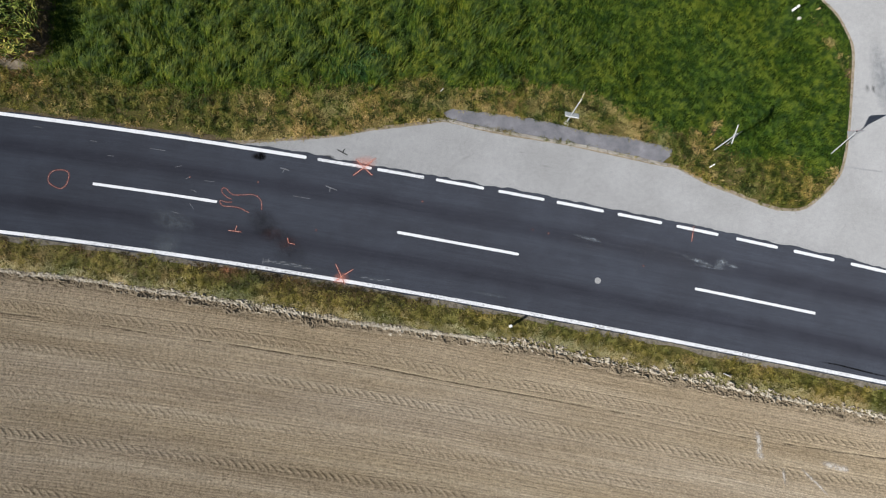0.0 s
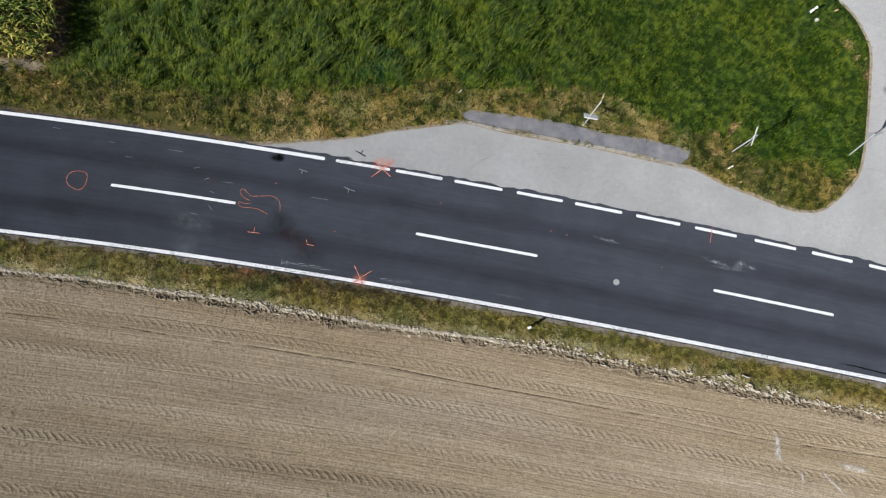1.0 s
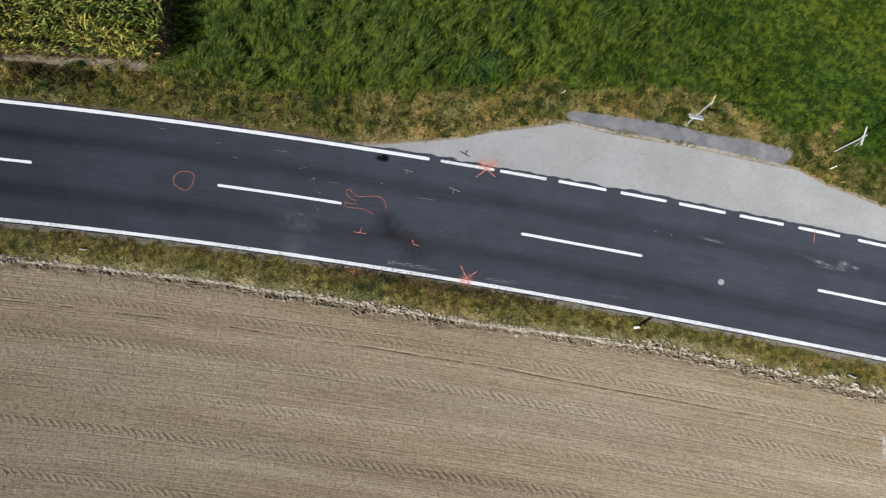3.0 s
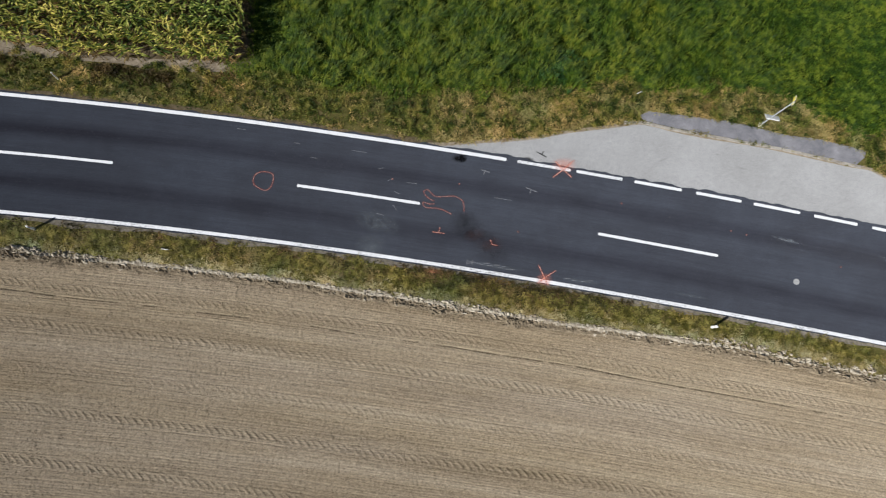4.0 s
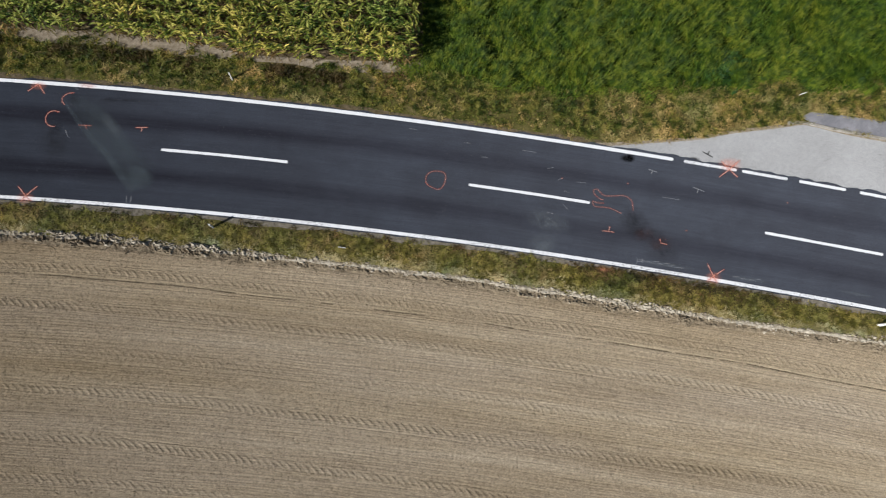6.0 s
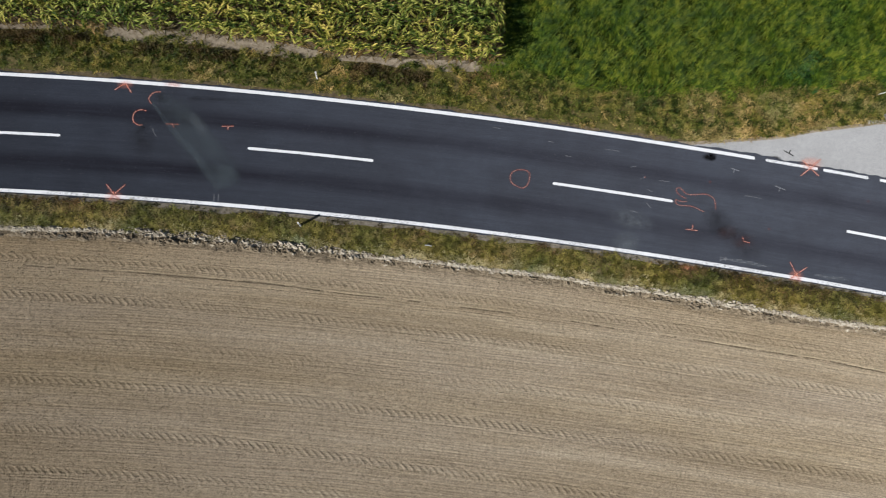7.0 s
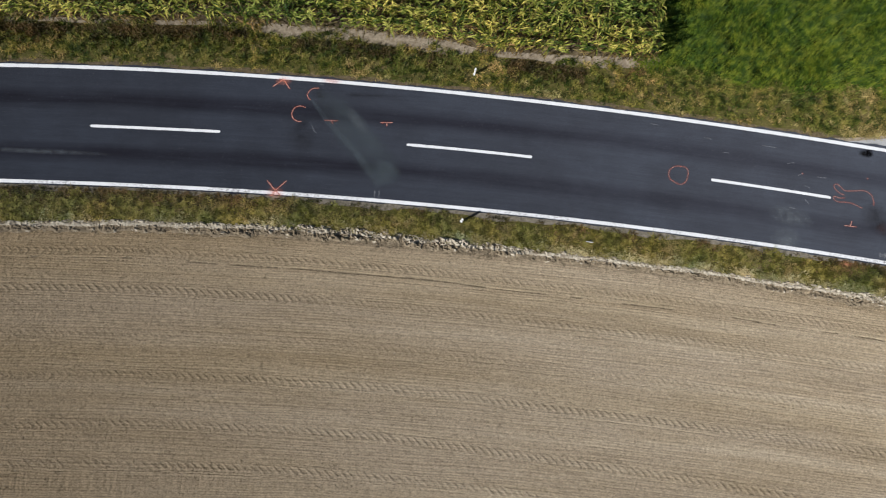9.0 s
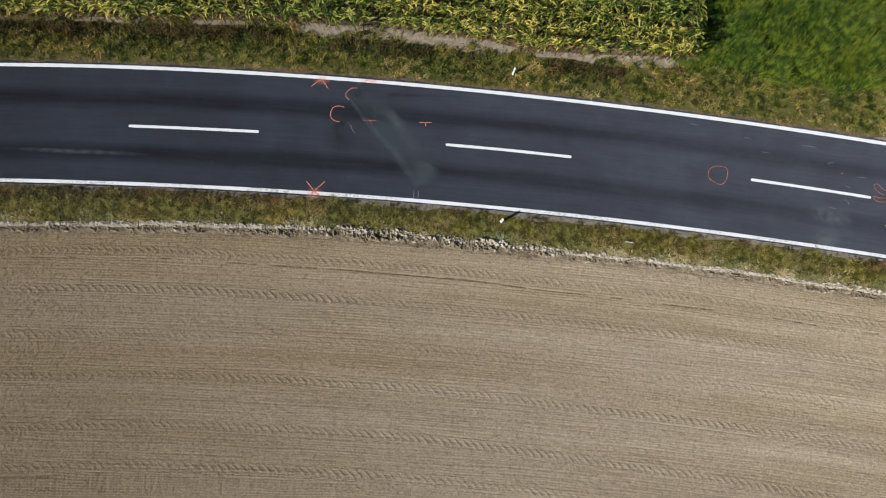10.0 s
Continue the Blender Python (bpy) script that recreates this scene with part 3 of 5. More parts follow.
def smear(name, pts, mat, parent, label, z=0.0069):
    """A wiped streak along a line: pts of x, y and half width."""
    p = np.array(pts)
    g = np.gradient(p[:, :2], axis=0)
    g /= np.linalg.norm(g, axis=1)[:, None]
    side = np.stack([-g[:, 1], g[:, 0]], 1)
    v = np.linspace(-1, 1, 5)
    xy = p[:, None, :2] + side[:, None] * v[None, :, None] * p[:, None, 2:3]
    end = np.zeros(len(p))
    end[0], end[-1] = -1.0, 0.97
    uv = np.stack([np.broadcast_to(end[:, None], xy.shape[:2]), np.broadcast_to(v[None] * 0.95, xy.shape[:2])], -1).reshape(-1, 2)
    verts = np.concatenate([xy, np.full(xy.shape[:2] + (1,), z)], -1).reshape(-1, 3)
    return part(name, np_mesh(name, verts, grid_faces(len(p), 5), uv, (mat,)), None, parent, label)


WIPED = make_stain("wiped_pale_dust", (0.125, 0.158, 0.182), 0.31, 1.6, edge=0.6)
VEIL = make_stain("thin_veil_of_dust", (0.105, 0.135, 0.150), 0.36, 0.9, edge=0.5)
smear("dust_smear", [(-35.5, 12.95, 0.35), (-34.75, 12.3, 0.75), (-34.1, 11.4, 0.90), (-33.4, 10.5, 0.95), (-32.6, 9.6, 0.95), (-31.9, 8.9, 0.9), (-31.4, 8.2, 0.6)], VEIL, road, "broad thin veil of pale dust on the asphalt", 0.0066)
smear("dust_smear", [(-36.0, 12.9, 0.08), (-35.5, 12.2, 0.12), (-35.0, 11.5, 0.15), (-34.35, 10.75, 0.17), (-33.45, 9.8, 0.20), (-32.9, 9.0, 0.22), (-32.5, 8.3, 0.2)], WIPED, road, "pale streak wiped across the asphalt")
smear("dust_smear", [(-32.42, 7.9, 0.10), (-32.38, 8.2, 0.30), (-32.2, 8.55, 0.62), (-32.0, 8.85, 0.85), (-31.85, 9.1, 0.85), (-31.75, 9.3, 0.6)], WIPED, road, "pale fan of dust on the asphalt", 0.0074)
# scratches and chalk ticks
def mark(name, lines, width, mat, label, category, z=0.012, parent=None):
    """Strokes of paint on the road, one mesh a mark; sprayed ones have a thin halo of overspray."""
    vs, fs, idx, base = [], [], [], 0
    passes = [(width, z, 0)] + ([(width * 4.0, z - 0.0015, 1)] if mat in (SPRAY, FAINT) else [])
    for pts in lines:
        p = smooth_line(pts) if len(pts) > 2 else [Vector(pts[0]).lerp(Vector(pts[1]), k / 8) for k in range(9)]
        x, y = np.array([q.x for q in p]), np.array([q.y for q in p])
        for w, top, slot in passes:
            v, f = ribbon(x, y, w, top - 0.001, top, base * 0.7)
            vs.append(v), fs.append(f + base), idx.append(np.full(len(f), slot))
            base += len(v)
    me = np_mesh(name, np.concatenate(vs), np.concatenate(fs), None, (mat, HALO), index=np.concatenate(idx))
    ob = new(name, me)
    ob.parent = parent
    return tagged(ob, label, "" if parent else category)


mark("rim_soil", [list(zip(BAY_X, BAY_Y))], 0.18, DIRT, "pale dry soil along the rim", "", 0.0, side_road)
mark("rim_soil", [list(zip(LANE_X[:13], LANE_Y[:13]))], 0.14, DIRT, "pale dry soil along the rim", "", 0.0, side_road)
smear("tar_seam", [(19.7, 0.10, 0.03), (20.87, -0.11, 0.05), (22.22, -0.45, 0.05), (24.0, -0.85, 0.05)], TAR, road, "thin black tar seam", 0.0072)
mark("joint", [[(21.75, 9.83), (22.76, 9.7), (23.92, 9.56), (26.0, 9.3)]], 0.03, PLATE_BACK, "", "", 0.0, side_road)
SCRATCH = make_paint("chalky_scratch", 0.02)
SCRATCH.node_tree.nodes["Principled BSDF"].inputs["Alpha"].default_value = 0.17
for pts in ([(-18.67, 11.46), (-18.26, 11.40)], [(-15.89, 10.77), (-15.56, 10.72)], [(-12.99, 10.41), (-12.24, 10.30)], [(-15.03, 10.04), (-14.70, 9.99)],
            [(-11.71, 9.48), (-11.39, 9.54)], [(-11.19, 8.89), (-10.98, 9.0)], [(-10.26, 8.81), (-9.76, 8.76)], [(-10.9, 8.36), (-10.62, 8.24)],
            [(-11.75, 7.25), (-11.42, 7.17)], [(-10.95, 7.68), (-10.72, 7.4)], [(-5.93, 8.09), (-5.05, 7.95)], [(-35.65, 11.16), (-35.55, 10.9), (-35.42, 10.73)], [(-35.3, 13.28), (-35.1, 13.2)]):
    mark("scratch", [pts], 0.024, SCRATCH, "", "", 0.0085, road)
for k in range(16):
    a = -7.2 + 0.18 * k if k < 12 else -2.5 + 0.4 * (k - 12)
    b = float(y_south(a)) + random.uniform(0.28, 0.42)
    mark("scratch", [[(a, b), (a + random.uniform(0.08, 0.3), b + random.uniform(-0.06, 0.02))]], random.uniform(0.02, 0.045), SCRATCH, "", "", 0.0085, road)
for lines in ([[(-32.50, 7.50), (-32.48, 7.86)], [(-32.28, 7.50), (-32.26, 7.86)]], [[(-7.30, 4.72), (-7.26, 5.0)], [(-7.05, 4.70), (-7.01, 4.98)], [(-7.28, 4.80), (-7.03, 4.84)]]):
    mark("white_tick_mark", lines, 0.035, SCRATCH, "thin white chalk tick drawn on the asphalt", "road mark", 0.0085)
for a, b in ((-11.02, 8.96), (-7.69, 8.74), (-4.79, 6.37), (6.64, 6.29), (5.86, 6.48), (0.41, 7.84), (11.33, 4.70)):
    mark("fleck", [[(a, b), (a + 0.08, b + 0.04)]], 0.028, FAINT, "tiny fleck of orange paint", "", 0.0085, road)
mark("white_tick_mark", [[(-6.58, 9.5), (-6.13, 9.36)], [(-6.36, 9.45), (-6.46, 9.25)]], 0.05, SCRATCH, "thin white chalk tick drawn on the asphalt", "road mark", 0.0085)
mark("white_tick_mark", [[(-4.34, 8.61), (-3.78, 8.39)], [(-4.09, 8.53), (-4.14, 8.3)]], 0.05, SCRATCH, "thin white chalk tick drawn on the asphalt", "road mark", 0.0085)
mark("dark_tick_mark", [[(-3.79, 10.45), (-3.28, 10.17)], [(-3.54, 10.28), (-3.43, 10.48)]], 0.05, BLACK_PLASTIC, "thin dark tick on the pale lay-by asphalt", "road mark", 0.002)

# sprayed marks
SPRAYED = "bright orange spray-paint %s on the dark asphalt"
mark("spray_ring", [[(-17.82, 8.8), (-17.75, 9.08), (-17.52, 9.25), (-17.17, 9.28), (-16.86, 9.15), (-16.84, 8.81), (-16.96, 8.5), (-17.19, 8.35), (-17.47, 8.44), (-17.72, 8.6), (-17.82, 8.8)]],
     0.0212, FAINT, SPRAYED % "ring", "spray mark")
mark("spray_outline", [[(-8.9, 7.89), (-9.13, 8.0), (-9.35, 8.2), (-9.39, 8.4), (-9.22, 8.45), (-9.05, 8.29), (-8.83, 8.12), (-8.36, 8.12), (-7.87, 8.13), (-7.53, 7.93), (-7.44, 7.68), (-7.43, 7.37)],
                       [(-8.87, 7.75), (-9.17, 7.75), (-9.45, 7.83), (-9.41, 7.64), (-9.22, 7.55), (-8.83, 7.53), (-8.48, 7.45), (-8.03, 7.23)]], 0.0193, FAINT, SPRAYED % "looping outline", "spray mark")
mark("spray_tee", [[(-9.01, 6.35), (-8.38, 6.27)], [(-8.68, 6.33), (-8.61, 6.58)]], 0.0212, SPRAY, SPRAYED % "tee", "spray mark")
mark("spray_angle", [[(-6.13, 5.98), (-6.07, 5.76)], [(-6.08, 5.75), (-5.76, 5.68)]], 0.0212, SPRAY, SPRAYED % "angle", "spray mark")
mark("spray_cross", [[(-3.77, 4.74), (-3.48, 4.11)], [(-3.48, 4.11), (-2.91, 4.47)], [(-3.86, 3.83), (-3.48, 4.11)], [(-3.48, 4.11), (-3.31, 3.75)]], 0.0292, SPRAY, SPRAYED % "cross over the edge line", "spray mark", 0.0135)
mark("spray_cross", [[(-2.99, 9.14), (-2.46, 9.54)], [(-2.46, 9.54), (-2.04, 9.15)], [(-2.86, 9.97), (-2.46, 9.54)], [(-2.46, 9.54), (-1.88, 10.04)]], 0.0338, SPRAY, SPRAYED % "cross over the edge line", "spray mark", 0.0135)
mark("spray_stroke", [[(13.82, 5.95), (13.97, 6.74)]], 0.0252, SPRAY, SPRAYED % "stroke across a dash", "spray mark", 0.0135)
mark("spray_cross", [[(-37.62, 13.1), (-37.1, 13.49)], [(-37.1, 13.49), (-36.78, 12.97)]], 0.0292, SPRAY, SPRAYED % "arrow at the edge line", "spray mark", 0.0135)
mark("spray_arc", [[(-35.32, 13.05), (-35.63, 13.02), (-35.85, 12.84), (-35.9, 12.63), (-35.76, 12.43)]], 0.0232, SPRAY, SPRAYED % "half ring", "spray mark")
mark("spray_arc", [[(-35.98, 12.05), (-36.23, 12.11), (-36.51, 12.02), (-36.64, 11.75), (-36.58, 11.47), (-36.35, 11.33), (-36.16, 11.33)]], 0.0252, SPRAY, SPRAYED % "open ring", "spray mark")
mark("spray_tee", [[(-35.02, 11.4), (-34.35, 11.38)], [(-34.68, 11.38), (-34.6, 11.21)]], 0.0193, FAINT, SPRAYED % "faint tee", "spray mark")
mark("spray_tee", [[(-32.24, 11.32), (-31.63, 11.33)], [(-31.93, 11.33), (-31.93, 11.13)]], 0.0252, SPRAY, SPRAYED % "tee", "spray mark")
mark("spray_cross", [[(-37.76, 8.31), (-37.36, 7.81)], [(-37.36, 7.81), (-36.82, 8.3)], [(-37.36, 7.81), (-37.57, 7.53)], [(-37.36, 7.81), (-37.08, 7.56)]], 0.0292, SPRAY, SPRAYED % "cross over the edge line", "spray mark", 0.0135)
for at, size, turn in (((-2.4, 9.8), (0.65, 0.4), 0), ((-3.5, 4.0), (0.45, 0.35), 0), ((-37.1, 13.4), (0.45, 0.25), 0), ((-37.36, 7.7), (0.5, 0.3), 0), ((-34.7, 13.42), (0.55, 0.14), -4), ((-9.0, 4.42), (0.5, 0.18), -10)):
    stain("spray_mist", at, size, turn, HAZE_ORANGE, road, z=0.0150, label="thin mist of orange spray paint")


def make_cover(at):
    bm = bmesh.new()
    bm_tube(bm, 0.14, 0.135, 0.012, (0, 0, 0), seg=24)
    e = tagged(new("valve_cover"), "small round pale grey metal cover set in the road", "cover")
    e.location = at
    part("lid", bm, BAY, e)
    bm = bmesh.new()
    bm_tube(bm, 0.155, 0.155, 0.006, (0, 0, 0), seg=24)
    part("rim", bm, PLATE_BACK, e)


make_cover((9.08, 3.98, 0.003))


# ---- platform of the stop: raised grey footway with a line of kerb stones ----
def make_platform():
    bm = bmesh.new()
    low = [bm.verts.new((x, y, -0.01)) for x, y in PLATFORM]
    rim = [(12.0, 10.06), (9.0, 10.73), (6.15, 11.25), (3.3, 11.74), (1.7, 12.13)]
    low += [bm.verts.new((x, y, -0.01)) for x, y in rim]
    f = bm.faces.new(low)
    if f.normal.z < 0:
        f.normal_flip()
    bmesh.ops.recalc_face_normals(bm, faces=bm.faces[:])
    out = bmesh.ops.extrude_face_region(bm, geom=[f])
    bmesh.ops.translate(bm, verts=[g for g in out["geom"] if isinstance(g, bmesh.types.BMVert)], vec=(0, 0, 0.055))
    bmesh.ops.recalc_face_normals(bm, faces=bm.faces[:])
    me = bpy.data.meshes.new("footway")
    bm.to_mesh(me)
    bm.free()
    me.materials.append(PATH_GREY)
    ob = tagged(new("footway", me), "narrow strip of grey asphalt footway beside the lay-by", "pavement", kind="structure")
    line = smooth_line([(0.2, 11.9), (1.5, 12.02), (3.3, 11.66), (6.15, 11.16), (9.0, 10.65), (12.6, 9.85)], 0.05)
    stone = bpy.data.meshes.new("kerb_stone")
    bm = bm_box(bmesh.new(), (0.995, 0.15, 0.10), (0, 0, 0), bevel=0.012)
    bm.to_mesh(stone)
    bm.free()
    stone.materials.append(CONCRETE)
    run, last = 0.0, None
    for p, q in zip(line, line[1:]):
        run += (q - p).length
        if run >= 1.0:
            run = 0.0
            k = part("kerb_stone", stone, None, ob)
            k.matrix_basis = pose(p.x, p.y, -0.012 + random.uniform(-0.006, 0.006), 0, 0, math.degrees(math.atan2(q.y - p.y, q.x - p.x)) + random.uniform(-1, 1))
    return ob


make_platform()

# ---- field: harrowed soil with the prints of tractor tyres ----
TRACK_X = (-54, -46.4, -38.8, -31.2, -23.6, -16, -8.4, -0.8, 6.8, 14.4, 22)
TRACKS = (np.polyfit(TRACK_X, (3.50, 3.26, 3.21, 3.31, 3.39, 3.43, 3.43, 3.46, 3.50, 3.47, 3.25), 6),
          np.polyfit(TRACK_X, (5.33, 5.08, 5.02, 5.14, 5.25, 5.30, 5.29, 5.27, 5.25, 5.21, 5.05), 6),
          np.polyfit(TRACK_X, (7.45, 7.23, 7.14, 7.22, 7.36, 7.47, 7.51, 7.43, 7.23, 7.05, 6.95), 6),
          np.polyfit(TRACK_X, (9.36, 9.18, 9.07, 9.11, 9.25, 9.38, 9.41, 9.25, 9.05, 8.92, 8.85), 6),
          np.polyfit(TRACK_X, (11.80, 11.49, 11.34, 11.45, 11.70, 11.98, 12.10, 12.00, 11.80, 11.6, 11.5), 6),
          np.polyfit(TRACK_X, (13.62, 13.34, 13.16, 13.29, 13.52, 13.70, 13.75, 13.7, 13.5, 13.3, 13.2), 6))


def lattice(nx, ny, seed, sx=1.0, sy=1.0):
    """Smooth random field of about unit height on a grid."""
    r = np.random.default_rng(seed)
    out = np.zeros((ny, nx))
    for cell, amp in ((1, 0.9), (2, 0.7), (4, 0.35), (9, 0.15)):
        cx, cy = max(2, int(nx / (cell * sx)) + 2), max(2, int(ny / (cell * sy)) + 2)
        g = r.standard_normal((cy, cx))
        fx, fy = np.linspace(0, cx - 1.001, nx), np.linspace(0, cy - 1.001, ny)
        ix, iy = fx.astype(int), fy.astype(int)
        tx, ty = fx - ix, (fy - iy)[:, None]
        tx, ty = tx * tx * (3 - 2 * tx), ty * ty * (3 - 2 * ty)
        a = g[iy][:, ix] * (1 - tx) + g[iy][:, ix + 1] * tx
        b = g[iy + 1][:, ix] * (1 - tx) + g[iy + 1][:, ix + 1] * tx
        out += amp * (a * (1 - ty) + b * ty)
    return out / 1.4


def track_depth(x, run):
    """How far each tyre's run lies from the road."""
    return np.polyval(run, np.clip(x, -55, 23)) + 0.05 + 0.03 * np.sin(x * 0.45)


def soil_height(X, d):
    """Height of the field's surface without its tyre prints."""
    z = 0.006 * np.sin(2 * np.pi * d / 0.25 + 0.3 * np.sin(X * 0.2)) - 0.03
    rim = np.interp(X, BANK_X, BANK_D)
    z = z - 0.05 * np.exp(-((d - rim - 0.32) / 0.15) ** 2) - 0.06 * np.clip((rim - d) / 0.10, 0, 1)
    return z


def make_field():
    x = np.arange(-58, 31, 0.10)
    stations = [1.5]
    while stations[-1] < 21.0:
        stations.append(stations[-1] + (0.10 if stations[-1] < 13.6 else 0.35))
    d = np.array(stations)[:, None]
    X = np.broadcast_to(x, (len(d), len(x)))
    z = soil_height(X, d) + 0.013 * lattice(len(x), len(d), 3, 1.0, 1.0)
    for k, t in enumerate(TRACKS):
        mid, half = (0.165, 0.425) if k == 0 else (0.0, 0.26)
        z -= 0.09 * np.clip((half - np.abs(d - track_depth(X, t) - mid)) / 0.06, 0, 1)
    verts = np.stack([X, y_south(x)[None, :] - d, z], -1).reshape(-1, 3)
    uv = np.stack([X, np.broadcast_to(d, X.shape)], -1).reshape(-1, 2)
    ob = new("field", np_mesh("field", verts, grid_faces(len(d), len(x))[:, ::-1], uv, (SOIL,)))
    return tagged(ob, "harrowed brown field with slanted tyre prints in long rows", "field", kind="structure")


field = make_field()


def make_track(k, t):
    """One run of a tractor tyre: slanted lugs pressed into the soil."""
    x = np.arange(-56, 27, 0.040)
    e = np.arange(-0.36, 0.70 if k == 0 else 0.361, 0.040)[:, None]
    X = np.broadcast_to(x, (len(e), len(x)))
    d = track_depth(X, t) + e
    inside = np.clip((0.20 - np.abs(e)) / 0.04, 0, 1)
    tip = np.interp(X, (-46, -36), (0.02, 0.10)) if k in (0, 3) else 0.11
    lug = (X + np.abs(e - tip) * 1.05 + 0.03 * np.sin(X * 1.7)) / 0.385
    tooth = np.clip(1 - np.abs((lug % 1.0) - 0.5) / 0.26, 0, 1)
    force = (0.85, 1.0, 0.62, 1.1, 0.95, 0.8)[k] * np.clip(0.88 + 0.15 * np.sin(X * 0.35 + 3 * k) + 0.14 * np.sin(X * 0.11 + k) + 0.22 * lattice(len(x), len(e), 40 + k, 12, 12), 0.25, 1.4)
    z = soil_height(X, d) + 0.008 * lattice(len(x), len(e), 20 + k, 1.0, 1.0)
    z = z + inside * force * (0.038 * tooth - 0.012)
    pressed = np.broadcast_to(np.abs(e) < 0.22, X.shape).astype(int)
    if k == 0:
        # a thin furrow drawn beside the run
        gap = e - np.interp(X, (-50, -20, 10), (0.30, 0.40, 0.42)) - 0.02 * np.sin(X * 0.9)
        deep = np.clip(0.6 + 0.4 * np.sin(X * 0.21 + 2.0) + 0.6 * lattice(len(x), len(e), 61, 6, 20), 0.1, 1.1)
        z = z - 0.055 * deep * np.clip(1 - np.abs(gap) / 0.06, 0, 1)
        pressed = np.where((np.abs(gap) < 0.035) & (deep > 0.45), 2, pressed)
    rim = np.maximum(-e - 0.27, e - (0.60 if k == 0 else 0.27))
    z = z - 0.05 * np.clip(rim / 0.08, 0, 1)
    verts = np.stack([X, y_south(x)[None, :] - d, z], -1).reshape(-1, 3)
    uv = np.stack([X, d], -1).reshape(-1, 2)
    return part("tyre_track", np_mesh("tyre_track", verts, grid_faces(len(e), len(x))[:, ::-1], uv, (SOIL, PRESSED, EARTH), index=pressed[:-1, :-1].reshape(-1)), None, field)


for k, t in enumerate(TRACKS):
    make_track(k, t)


def make_crumbs(count):
    """Crumbs of soil strewn over the field, one mesh: small heaps with four sides."""
    heap = np.array([(1, 0, -0.3), (0, 1, -0.3), (-1, 0, -0.3), (0, -1, -0.3), (0, 0, 1)], float)
    tri = np.array([(0, 1, 4), (1, 2, 4), (2, 3, 4), (3, 0, 4)])
    x, d = rng.uniform(-55, 26, count), 2.0 + 12.6 * rng.random(count)
    keep = d < np.interp(x, (-40, 26), (14.7, 9.2))
    x, d = x[keep], d[keep]
    count = len(x)
    size = 0.012 + 0.022 * rng.random(count) ** 2.5
    v = heap[None] * rng.uniform(0.6, 1.4, (count, 5, 1)) * size[:, None, None]
    a = rng.uniform(0, 6.28, count)[:, None]
    vx, vy = v[..., 0] * np.cos(a) - v[..., 1] * np.sin(a), v[..., 0] * np.sin(a) + v[..., 1] * np.cos(a)
    z = soil_height(x, d) + 0.004
    v = np.stack([vx + x[:, None], vy + (y_south(x) - d)[:, None], v[..., 2] * 1.15 + z[:, None]], -1).reshape(-1, 3)
    f = (tri[None] + (np.arange(count) * 5)[:, None, None]).reshape(-1, 3)
    uv = np.repeat(np.stack([x, d], 1), 5, 0)
    return tagged(new("soil_crumbs", np_mesh("soil_crumbs", v, f, uv, (SOIL,))), "small brown crumbs of soil strewn over the field", "soil crumbs", kind="stuff")


make_crumbs(120000)


# along the bank: how whole the crest is, how high the rubble heaps, how far it spreads to the grass and to the field
RUBBLE_X = (-56, -50, -42, -38, -34, -27, -24, -14, -11, -5, -3, 3, 5, 9, 18, 24, 28)
CREST = (0.6, 0.8, 0.9, 0.5, 0.15, 0.2, 0.9, 1.0, 1.0, 0.7, 1.0, 0.9, 0.3, 0.2, 0.3, 0.3, 0.3)
HEAP = (0.07, 0.07, 0.07, 0.10, 0.14, 0.13, 0.08, 0.075, 0.085, 0.10, 0.06, 0.06, 0.085, 0.09, 0.085, 0.08, 0.08)
TO_GRASS = (0.24, 0.24, 0.22, 0.25, 0.34, 0.32, 0.22, 0.20, 0.26, 0.28, 0.20, 0.24, 0.42, 0.50, 0.40, 0.32, 0.30)
TO_FIELD = (0.34, 0.36, 0.36, 0.40, 0.38, 0.34, 0.34, 0.42, 0.48, 0.50, 0.34, 0.34, 0.42, 0.48, 0.42, 0.38, 0.36)


